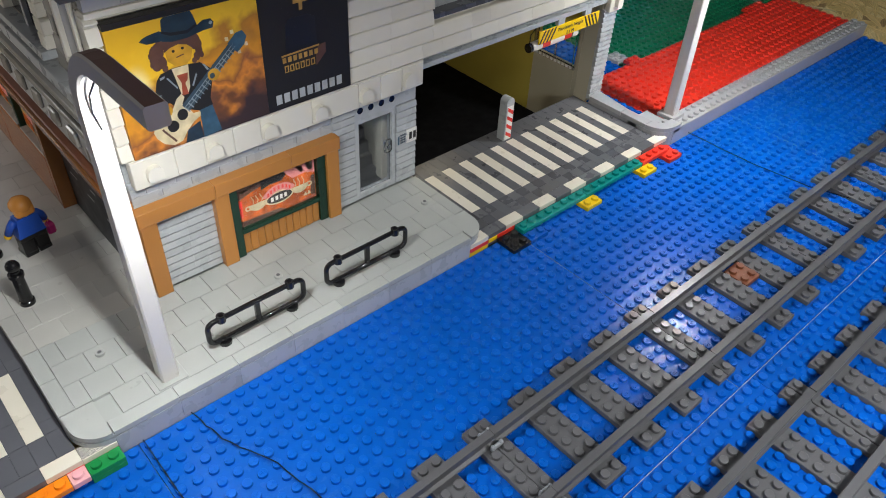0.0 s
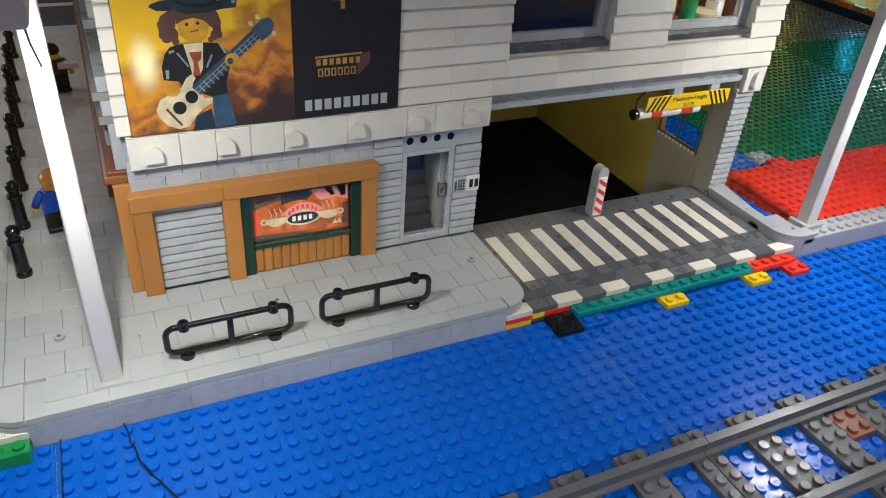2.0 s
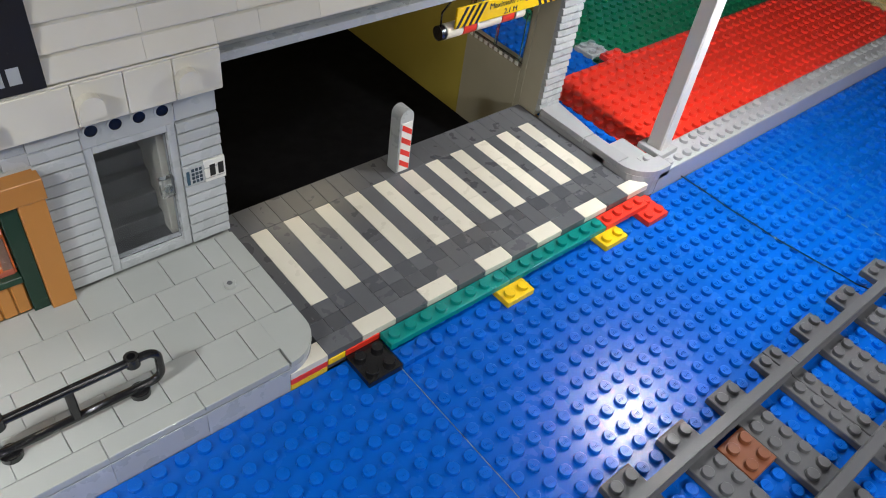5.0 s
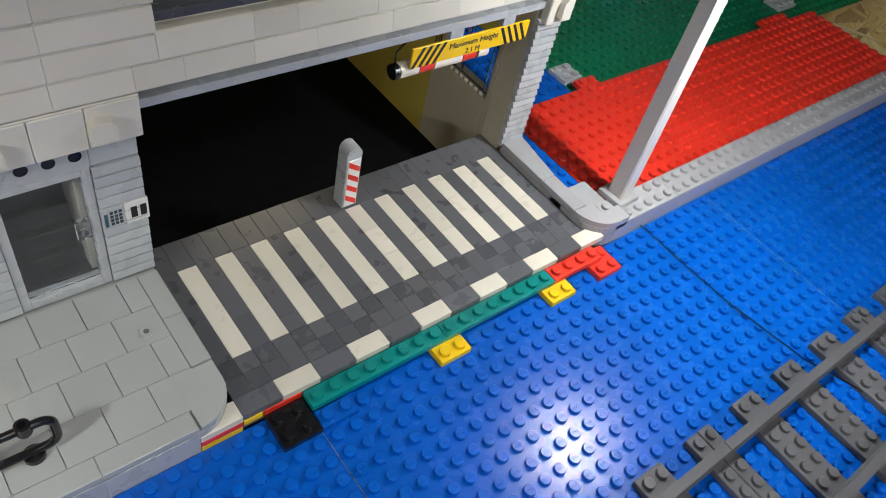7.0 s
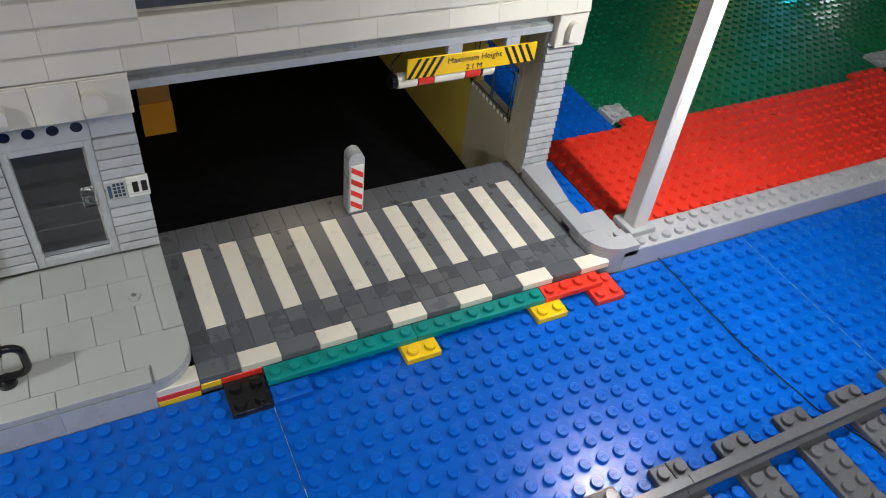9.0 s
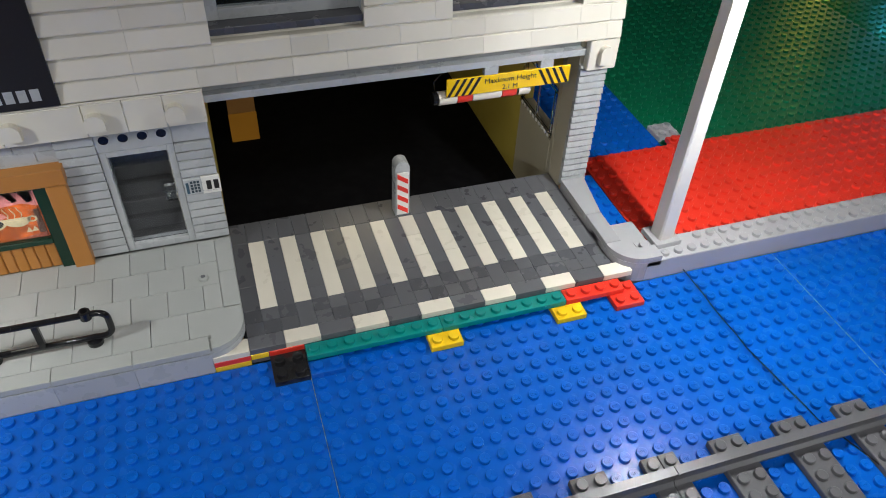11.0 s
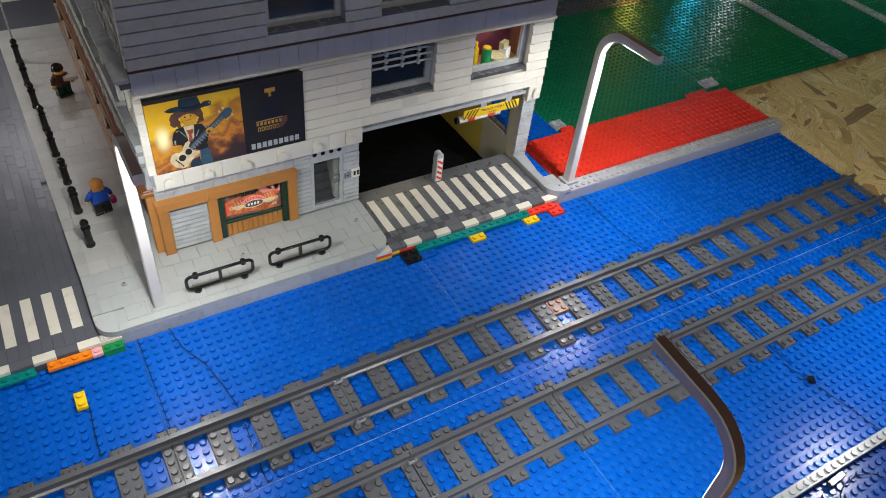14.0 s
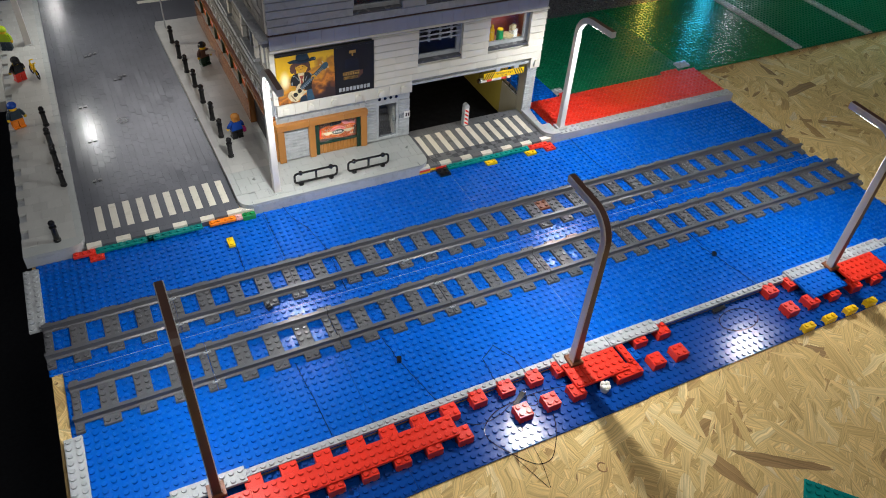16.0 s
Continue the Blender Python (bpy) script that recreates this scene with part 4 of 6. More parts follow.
ribs(gw, -8, -6, FY + 0.15, TOP, 10.4, LGREY)
ribs(gw, -2, 0, FY + 0.15, TOP, 9.2, LGREY)
piece("brick", (16, 0.6, 0.2), LGREY, gw, (-23, FY + 0.25, 9.07))
for row, z in enumerate((9.27, 9.88)):
    x = -23
    while x < -7:
        w = min(1 if x == -23 and row else 2, -7 - x)
        piece("brick", (w, 0.7, 0.6), LGREY, gw, (x, FY + 0.2, z), gap=0.014)
        x += w
for x in range(-23, -7, 4):
    piece("brick", (4, 0.6, 0.4), LGREY, gw, (x, FY + 0.25, 10.49), gap=0.012)
piece("brick", (2, 0.7, 1.4), LGREY, gw, (-2, FY + 0.2, 9.3))
part("brick", Geo().box((-6, FY + 0.15, 9.3), (-2, FY + 0.8, 10.7), LGREY), gw, "light grey brick with four round holes")
# Shallow holes: a black disc paints in the dark of each hollow.
for x in (-5.5, -4.5, -3.5, -2.5):
    g = Geo()
    n = 16
    ring = lambda r, y: [(x + r * math.cos(2 * math.pi * i / n), y, 10.1 + r * math.sin(2 * math.pi * i / n)) for i in range(n)]
    side = [(i, (i + 1) % n, n + (i + 1) % n, n + i) for i in range(n)]
    g.put(ring(0.36, FY + 0.1) + ring(0.27, FY + 0.1), side, LGREY)
    g.put(ring(0.27, FY + 0.1) + ring(0.26, FY + 0.14), side, BLACK, True)
    g.put(ring(0.36, FY + 0.15) + ring(0.36, FY + 0.1), side, LGREY, True)
    g.put(ring(0.265, FY + 0.14), [tuple(range(n))], BLACK)
    part("peg_hole", g, gw)
# brown shop front
shop = thing("shop_front", "brown wooden-look shop front with a dark green window frame", "shop front", kind="structure")
for x0, x1 in ((-23.15, -22.05), (-18.0, -16.95), (-9.0, -7.95)):
    part("pillar", Geo().box((x0, FY - 0.45, TOP), (x1, FY + 0.6, 8.05), TANBROWN), shop)
for x0, x1 in ((-23.25, -17.9), (-17.9, -12), (-12, -7.85)):
    part("lintel", Geo().box((x0 + 0.01, FY - 0.55, 8.06), (x1 - 0.01, FY + 0.6, 9.08), TANBROWN, 0.03), shop)
for x in range(11):
    part("plank", Geo().box((-16.24 + x * 0.595, FY - 0.02 - 0.02 * (x % 2), TOP), (-15.67 + x * 0.595, FY + 0.4, 3.88), TANBROWN, 0.07), shop)
for lo, hi in (((-16.95, FY - 0.2, TOP), (-16.25, FY + 0.5, 8.04)), ((-9.7, FY - 0.2, TOP), (-9.0, FY + 0.5, 8.04)), ((-16.25, FY - 0.2, 3.9), (-9.7, FY + 0.5, 4.26)), ((-16.25, FY - 0.1, 7.7), (-9.7, FY + 0.5, 8.04))):
    part("window_frame", Geo().box(lo, hi, DKGREEN), shop, "dark green window frame")
pane = part("shop_window", Geo().box((-16.2, FY + 0.16, 4.27), (-9.75, FY + 0.3, 7.7), PRINT_ORANGE, 0.02), shop, "orange shop window print under clear plastic")


def disc(cx, cz, rx, rz, y, material, n=20, a0=0, a1=360, inner=0.0):
    """A thin flat printed ellipse or arch that faces the street."""
    k = [radians(a0 + (a1 - a0) * i / n) for i in range(n + 1)]
    outer = [(cx + rx * math.cos(a), cz + rz * math.sin(a)) for a in k]
    if inner:
        outer += [(cx + rx * inner * math.cos(a), cz + rz * inner * math.sin(a)) for a in reversed(k)]
    elif a1 - a0 >= 360:
        outer.pop()
    return Geo().prism(outer, y, y + 0.02, material, axis=1)


WY = FY + 0.13
part("sign_oval", disc(-12.9, 5.6, 1.05, 0.42, WY, PRINT_BLACK), pane)
part("sign_oval_rim", disc(-12.9, 5.6, 1.2, 0.55, WY + 0.012, PRINT_CREAM), pane)
part("sign_arch", disc(-12.9, 5.5, 1.5, 1.2, WY + 0.004, PRINT_PINK, a0=25, a1=155, inner=0.55), pane)
for i in range(4):
    part("sign_bar", Geo().box((-13.62 + i * 0.37, WY - 0.01, 5.42), (-13.4 + i * 0.37, WY + 0.02, 5.78), PAPER, 0.005), pane)
for i in range(7):
    a = radians(140 - i * 16.6)
    cx, cz = -12.9 + 1.17 * math.cos(a), 5.5 + 0.94 * math.sin(a)
    part("sign_bar", Geo().box((cx - 0.08, WY - 0.008, cz - 0.15), (cx + 0.08, WY + 0.01, cz + 0.15), PRINT_RED, 0.005), pane)
for sx in (-1, 1):
    cx = -12.9 + sx * 1.75
    part("sign_cup", disc(cx, 5.85, 0.75, 0.62, WY, PRINT_CREAM, a0=180, a1=360), pane)
    part("sign_cup_handle", disc(cx + sx * 0.8, 5.67, 0.26, 0.22, WY, PRINT_CREAM, inner=0.55), pane)
    for k in range(3):
        part("sign_steam", Geo().tube([(cx - 0.4 + k * 0.35 + 0.08 * math.sin(j), WY, 5.92 + j * 0.13) for j in range(6)], 0.03, PRINT_CREAM, 6), pane)
for pts, m in (([(-16.15, 6.6), (-15.2, 6.9), (-14.3, 7.1), (-14.2, 7.68), (-16.15, 7.68)], PRINT_BROWN), ([(-14.3, 6.75), (-13.6, 6.95), (-12.6, 6.9), (-12.2, 7.3), (-12.4, 7.68), (-14.25, 7.68)], PRINT_SOOT),
               ([(-12.2, 7.3), (-11.7, 6.7), (-10.6, 6.8), (-9.8, 6.5), (-9.8, 7.68), (-12.4, 7.68)], PRINT_PINK), ([(-11.5, 7.68), (-11.0, 6.9), (-10.7, 7.0), (-11.0, 7.68)], GREEN2), ([(-10.6, 7.6), (-10.3, 6.8), (-9.95, 6.9), (-10.0, 7.6)], PRINT_SUN),
               ([(-16.15, 4.3), (-12.4, 4.3), (-13.0, 4.62), (-16.15, 4.75)], PRINT_BROWN), ([(-12.0, 4.3), (-9.8, 4.3), (-9.8, 4.6)], PRINT_RUST), ([(-10.25, 4.6), (-9.85, 4.6), (-9.85, 6.3), (-10.15, 6.3)], PRINT_BROWN),
               ([(-15.9, 7.1), (-15.1, 7.25), (-15.15, 7.4), (-15.9, 7.28)], PRINT_SUN), ([(-16.1, 5.1), (-15.9, 5.1), (-15.85, 6.5), (-16.1, 6.5)], PRINT_RED), ([(-10.9, 4.75), (-10.72, 5.1), (-10.55, 4.75)], PRINT_CREAM), ([(-10.6, 4.78), (-10.4, 5.12), (-10.25, 4.78)], PRINT_CREAM)):
    part("print_patch", Geo().prism(pts, FY + 0.145, FY + 0.17, m, axis=1), pane)
part("glass_cover", Geo().box((-16.1, FY + 0.02, 4.35), (-9.85, FY + 0.07, 7.65), GLASS, 0.01), shop, "clear plastic window pane").visible_shadow = False

# door
door = thing("door_1", "light grey framed door with a smoky clear pane", "door", kind="structure")
for lo, hi in (((-5.98, FY + 0.2, TOP), (-5.6, FY + 0.9, 9.28)), ((-2.4, FY + 0.2, TOP), (-2.02, FY + 0.9, 9.28)), ((-5.6, FY + 0.2, 8.9), (-2.4, FY + 0.9, 9.28)), ((-5.6, FY + 0.2, TOP), (-2.4, FY + 0.9, 2.5))):
    part("door_frame", Geo().box(lo, hi, LGREY), door)
part("pane", Geo().box((-5.58, FY + 0.42, 2.52), (-2.42, FY + 0.55, 8.88), SMOKE, 0.01), door, "smoky clear plastic pane").visible_shadow = False
part("door_handle", Geo().box((-3.1, FY + 0.1, 5.4), (-2.45, FY + 0.4, 6.5), GLASS).ball((-2.8, FY + 0.05, 5.95), 0.22, GLASS), door, "clear plastic handle")
# Dark grey carries the lobby's shade, cream the light on its right wall.
inner = thing("door_lobby", "stepped lobby behind the door, shade and lit side in its colours", "wall", kind="structure", geo=Geo().box((-6, FY + 4.5, TOP), (-2, FY + 5, 10), RAILGREY).box((-6.3, FY + 1.4, TOP), (-6, FY + 5, 10), LGREY).box((-2.55, FY + 1.4, TOP), (-1.7, FY + 5, 10), CREAM).box((-6, FY + 1.4, TOP - 0.2), (-2, FY + 5, TOP), DGREY))
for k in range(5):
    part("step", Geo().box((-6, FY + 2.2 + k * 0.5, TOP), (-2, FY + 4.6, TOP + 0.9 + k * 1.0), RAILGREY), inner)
# keypad and number tile: plain bars only
kp = thing("keypad_tile", "light grey tile with a printed keypad and a blue slot", "keypad", geo=Geo().box((-1.95, FY + 0.1, 5.62), (-1.0, FY + 0.25, 6.72), LGREY))
for i in range(3):
    for j in range(4):
        part("key", Geo().box((-1.62 + i * 0.19, FY + 0.07, 5.75 + j * 0.22), (-1.48 + i * 0.19, FY + 0.11, 5.91 + j * 0.22), PRINT_NAVY, 0.01), kp)
part("slot", Geo().box((-1.88, FY + 0.07, 5.72), (-1.72, FY + 0.11, 6.5), PRINT_BLUE, 0.01), kp)
num = thing("number_tile", "white tile with two dark printed bars beside the keypad", "number tile", geo=Geo().box((-0.98, FY + 0.08, 5.55), (0.08, FY + 0.25, 6.8), PAPER))
for x in (-0.72, -0.3):
    part("printed_bar", Geo().box((x, FY + 0.06, 5.85), (x + 0.28, FY + 0.09, 6.5), PRINT_BLACK, 0.01), num)

# white ledge with rosettes
ledge = thing("ledge", "old white ledge with rounded clips over the shop", "ledge", kind="structure")
LEDGE = (-22.8, -20, -18, -16, -14, -10, -6, -4, -2, 0.1)
for x0, x1 in zip(LEDGE, LEDGE[1:]):
    part("ledge_tile", Geo().box((x0 + 0.012, 8.5, 10.78), (x1 - 0.012, 9.2, 12.7), CREAM, 0.04), ledge)
for k in range(6):
    cx = -21.5 + 4 * k
    pts = [(cx - 0.5, 11.3), (cx + 0.5, 11.3)] + [(cx + 0.5 * math.cos(radians(a)), 11.75 + 0.5 * math.sin(radians(a))) for a in range(0, 181, 20)]
    part("clip", Geo().prism(pts, 8.05, 8.52, CREAM, axis=1), ledge)
part("ledge_top", Geo().box((-22.8, 8.52, 12.71), (0.1, 9.6, 12.82), CREAM), ledge)
ros = thing("corner_clip", "old white square tile with a clip on the garage pier", "clip", geo=Geo().box((23.2, 8.72, 10.7), (25.2, 9.3, 12.75), CREAM, 0.05))
pts = [(23.85, 11.2), (24.6, 11.2)] + [(24.22 + 0.38 * math.cos(radians(a)), 12.0 + 0.4 * math.sin(radians(a))) for a in range(0, 181, 20)]
part("clip", Geo().prism(pts, 8.32, 8.74, CREAM, axis=1), ros)

# garage
gar = thing("wall_garage", "garage of olive and grey bricks with an open front", "wall", kind="structure")
for lo, hi, m in (((22.99, 11.0, -3), (24, 11.5, 12.6), TAUPE), ((22.99, 17, -3), (24, 38, 12.6), OLIVE), ((22.99, 11.5, -3), (24, 17, 3.9), TAUPE), ((22.99, 11.5, 7.9), (24, 17, 12.6), OLIVE), ((-1, 37, -3), (22.98, 38, 12.3), OLIVE), ((-0.9, 9.6, -3), (-0.02, 11, 12.5), TAUPE)):
    part("wall_panel", Geo().box(lo, hi, m), gar)
part("pier", Geo().box((23, FY + 0.4, 1.2), (24.7, 11.0, 12.4), TAUPE), gar, "grey-brown garage pier")
ribs(gar, 23, 24.9, FY + 0.1, 1.6, 10.9, LGREY, 0.5)
part("lintel", Geo().box((0.0, 9.62, 12.05), (25, 10.2, 12.75), LGREY), gar, "blue-grey shaded lintel")
part("lintel", Geo().box((0.0, 9.12, 11.6), (25, 10.2, 12.05), LGREY), gar)
part("ceiling_panel", Geo().box((-1, 10.2, 12.3), (24, 38, 12.6), TAUPE), gar)
for lo, hi in (((22.9, 11.4, 3.8), (23.15, 17.1, 4.2)), ((22.9, 11.4, 7.6), (23.15, 17.1, 8.0)), ((22.9, 11.4, 4.2), (23.15, 11.8, 7.6)), ((22.9, 16.7, 4.2), (23.15, 17.1, 7.6)), ((22.95, 14.1, 4.2), (23.1, 14.3, 7.6))):
    part("window_frame", Geo().box(lo, hi, GLASS), gar, "clear plastic window frame")
for k in range(10):
    part("frame_peg", Geo().box((22.86, 11.7 + k * 0.52, 3.86), (22.92, 12.0 + k * 0.52, 4.12), PAPER), gar)
# The dark of the open pit is put into the sheet's colour.
thing("garage_floor", "near-black sheet for the dark open pit of the garage", "floor", geo=Geo().box((-1, 11.0, -3.2), (24, 38, -3.0), MATBLACK), kind="structure")
# Glow added in place of light falling here; it is no lamp.
amber = thing("amber_panel", "added glowing patch for amber light deep inside the garage", "panel", (1.4, 27, -3.0), geo=Geo().box((0, 0.05, 0), (2.3, 0.5, 4.6), MATBLACK))
part("lit_field", Geo().box((0, 0, 0.02), (2.3, 0.05, 2.75), glowing("amber_glow", (0.5, 0.22, 0.02), 0.08), 0.02), amber, "amber glow for the lit part of the patch")
part("dim_field", Geo().box((0.05, 0, 2.77), (2.25, 0.05, 4.6), glowing("dim_amber_glow", (0.4, 0.2, 0.06), 0.02), 0.02), amber, "dim brown glow for the fading part of the patch")
thing("wall_under_drive", "near-black face closing the dark pit behind the driveway", "wall", geo=Geo().box((0, 10.9, -3.2), (23, 11.0, 1.15), MATBLACK), kind="structure")

sign = thing("height_sign", "yellow height limit sign with black hazard stripes", "sign", geo=Geo().box((14.1, 9.15, 9.85), (22.3, 9.3, 11.05), YELLOW))
for k in range(4):
    a, b = 14.12 + k * 0.46, 20.05 + k * 0.46
    part("stripe", Geo().prism([(a, 9.88), (a + 0.2, 9.88), (a + 0.82, 11.02), (a + 0.62, 11.02)], 9.13, 9.16, PRINT_BLACK, axis=1), sign)
    part("stripe", Geo().prism([(b + 0.62, 9.88), (b + 0.82, 9.88), (b + 0.2, 11.02), (b, 11.02)], 9.13, 9.16, PRINT_BLACK, axis=1), sign)


def text(name, body, size, at, material, parent, align="CENTER"):
    cu = bpy.data.curves.new(name, "FONT")
    cu.body, cu.size, cu.align_x, cu.extrude = body, size * S, align, 0.01 * S
    tmp = new(name, cu)
    dg = bpy.context.evaluated_depsgraph_get()
    me = bpy.data.meshes.new_from_object(tmp.evaluated_get(dg))
    bpy.data.objects.remove(tmp)
    me.materials.clear(); me.materials.append(material)
    ob = new(name, me)
    ob.parent = parent
    ob.matrix_basis = pose(at[0] * S, at[1] * S, at[2] * S, 90, 0, 0)
    return ob


text("lettering", "Maximum Height", 0.5, (18.25, 9.135, 10.5), PRINT_BLACK, sign)
text("lettering", "2.1 M", 0.46, (18.25, 9.135, 9.98), PRINT_BLACK, sign)
for x in (16.5, 20.2):
    part("bracket", Geo().box((x, 9.2, 11.0), (x + 0.9, 9.6, 11.65), LGREY), sign, "light grey bracket")
bar = thing("height_bar", "round red and white height bar under the sign", "barrier")
part("end_cap", Geo().cyl((13.35, 9.7, 9.55), 0.42, 0.35, BLACK, 16, axis=0), bar, "black end cap")
x = 13.7
for w, m in ((1.2, WHITE), (1.0, RED), (1.95, WHITE), (1.0, RED), (1.0, WHITE)):
    part("segment", Geo().cyl((x, 9.7, 9.55), 0.44, w - 0.01, m, 16, axis=0, c=0.03 if x < 18.5 else 0.12), bar)
    x += w
part("cord", Geo().tube([(13.5, 9.7, 9.9), (13.4, 9.6, 10.8), (14.0, 9.5, 11.5)], 0.05, BLACK, 6), bar)
bol = thing("hazard_post", "grey round-topped post with red and white stripes", "bollard", (10.85, 9.1, ROAD))
pts = [(0.02, 0), (0.98, 0)] + [(0.5 + 0.48 * math.cos(radians(a)), 3.85 + 0.5 * math.sin(radians(a))) for a in range(0, 181, 15)]
part("post", Geo().prism([(b, c) for b, c in [(0.02, 0)] + [(0.98, 0)] + pts[2:]], 0.08, 0.95, LGREY, axis=1), bol)
board = part("striped_sticker", Geo().box((0.1, 0.0, 0.1), (0.9, 0.085, 3.55), PAPER, 0.03), bol)
for k in range(4):
    z = 0.14 + k * 0.82
    part("red_stripe", Geo().prism([(0.14, z + 0.52), (0.86, z), (0.86, z + 0.38), (0.14, z + 0.9)], -0.015, 0.0, PRINT_RED, axis=1), board)

# first floor
uw = thing("wall_first_floor", "old white first floor wall of stepped boards", "wall", kind="structure",
           geo=Geo().box((LX, UY + 0.5, 12.9), (1, UY + 1.5, 21.7), CREAM).box((9, UY + 0.5, 12.9), (14, UY + 1.5, 21.7), CREAM).box((22, UY + 0.5, 12.9), (RX - 0.1, UY + 1.5, 21.7), CREAM)
           .box((1, UY + 0.5, 12.9), (9, UY + 1.5, 15.6), CREAM).box((14, UY + 0.5, 12.9), (22, UY + 1.5, 15.6), CREAM)
           .box((RX - 1.1, UY + 1.5, 12.9), (RX - 0.1, 40, 40), CREAM))
for k in range(8):
    z, h = 12.84 + 1.2 * k, 1.2 if k < 7 else 0.44
    spans = [(-7.0, 1), (9, 14), (22, RX)] if k >= 2 else [(-7.0, RX)]
    for a, b in spans:
        siding(uw, a, b, UY, z, CREAM, h=h)
    siding(uw, LX - 0.2, LX + 0.55, UY, z, CREAM, h=h)
for k in range(7):
    piece("brick", (0.6, 3, 1.16), CREAM, uw, (RX - 0.55, UY + 0.3, 12.86 + 1.2 * k))
band = thing("band", "blue-grey tiled band above the first floor", "trim", kind="structure")
BANDGREY = plastic("band_grey_plastic", (0.40, 0.41, 0.44), rough=0.22, vary=0.02)
for x in range(-23, 25, 2):
    part("band_tile", Geo().box((x + 0.012, UY - 0.12, 22.0), (min(x + 2, 25.2) - 0.012, UY + 0.6, 24.1), BANDGREY, 0.015), band)
part("band_edge", Geo().box((-23.1, UY - 0.3, 21.68), (25.2, UY + 0.6, 21.98), CREAM), band)
part("band_top", Geo().box((-23.05, UY + 0.05, 24.1), (25.2, UY + 0.6, 24.42), PRINT_BROWN), band, "dark brown line under the upper wall")
w2 = thing("wall_second_floor", "grey second floor wall of stepped boards in shade", "wall", kind="structure",
           geo=Geo().box((LX, UY + 0.5, 24.1), (-10, UY + 1.5, 40), CREAM).box((-2, UY + 0.5, 24.1), (2, UY + 1.5, 40), CREAM).box((10, UY + 0.5, 24.1), (RX - 0.1, UY + 1.5, 40), CREAM)
           .box((-10, UY + 0.5, 24.1), (10, UY + 1.5, 25.6), CREAM).box((-10, UY + 0.5, 33), (-2, UY + 1.5, 40), CREAM).box((2, UY + 0.5, 33), (10, UY + 1.5, 40), CREAM))
for k in range(12):
    z = 24.42 + 1.2 * k
    for a, b in ([(LX, -10), (-2, 2), (10, RX)] if 1 <= k < 7 else [(LX, RX)]):
        siding(w2, a, b, UY, z, LGREY)


def window(name, x0, z0, z1, label, dark=True):
    t = thing(name, label, "window", kind="structure")
    part("window_sill", Geo().box((x0, UY - 0.02, z0 - 0.4), (x0 + 8, UY + 1.6, z0), DUSK), t, "dark grey sill")
    for lo, hi in (((x0, UY + 0.9, z0), (x0 + 0.6, UY + 1.5, z1)), ((x0 + 7.4, UY + 0.9, z0), (x0 + 8, UY + 1.5, z1)), ((x0 + 0.6, UY + 0.9, z1 - 0.6), (x0 + 7.4, UY + 1.5, z1)), ((x0 + 0.6, UY + 0.9, z0), (x0 + 7.4, UY + 1.5, z0 + 0.6))):
        part("window_frame", Geo().box(lo, hi, LGREY), t)
    for lo, hi in (((x0 - 0.01, UY + 0.5, z0), (x0 + 0.03, UY + 1.5, z1)), ((x0 + 7.97, UY + 0.5, z0), (x0 + 8.01, UY + 1.5, z1))):
        part("reveal", Geo().box(lo, hi, LGREY), t)
    part("pane", Geo().box((x0 + 0.6, UY + 1.15, z0 + 0.6), (x0 + 7.4, UY + 1.25, z1 - 0.6), GLASS if not dark else SMOKE, 0.01), t).visible_shadow = False
    return t


win1 = window("window_1", 1, 16.0, 21.65, "grey framed window behind a lattice of grey bars")
for z in (19.3, 20.1, 20.9):
    part("lattice_bar", Geo().tube([(1.2, UY + 0.5, z), (8.8, UY + 0.5, z)], 0.13, LGREY, 8), win1)
for x in (2.9, 4.9, 6.9):
    for z in (19.0, 19.8, 20.6):
        part("lattice_clip", Geo().box((x, UY + 0.3, z), (x + 0.35, UY + 0.7, z + 0.55), LGREY), win1)
window("window_2", 14, 16.0, 21.65, "grey framed window of a lit kitchen", dark=False)
window("window_3", -10, 25.9, 33, "dark window of the second floor")
window("window_4", 2, 25.9, 33, "dark window of the second floor")
thing("room_behind_window", "room behind the upper windows, darkness in its colour", "room", kind="structure", geo=Geo().box((LX + 1, 14, 13), (13, 14.5, 40), DARKROOM).box((12.5, 9.5, 13), (13, 14, 40), DARKROOM).box((LX + 1, 9.5, 21.9), (RX - 1.2, 14, 22.4), DARKROOM))
thing("kitchen", "small lit kitchen with a dark red wall", "room", kind="structure", geo=Geo().box((13.2, 13.4, 15.2), (RX - 1.2, 14, 22), plastic("dark_red_plastic", (0.2, 0.03, 0.025))).box((13.2, 9.6, 15.2), (RX - 1.2, 13.4, 15.8), TANBROWN).box((22.4, 9.6, 15.8), (22.9, 13.4, 22), BROWN))
IN = "things in the lit window"
thing("toy_bottle", "yellow toy bottle standing behind the window", "bottle", (16.2, 11.5, 15.8), geo=Geo().cyl((0, 0, 0), 0.45, 2.2, YELLOW).cyl((0, 0, 2.2), 0.22, 0.8, YELLOW), group=IN)
thing("toy_can", "bright green toy can standing behind the window", "can", (17.3, 10.7, 15.8), geo=Geo().cyl((0, 0, 0), 0.6, 2.4, GREEN2).cyl((0, 0, 2.4), 0.5, 0.2, YELLOW), group=IN)
thing("toy_bowl", "tan toy bowl behind the window", "bowl", (19, 11, 15.8), geo=Geo().cyl((0, 0, 0), 0.7, 1.1, PRINT_CREAM, r2=1.2), group=IN)
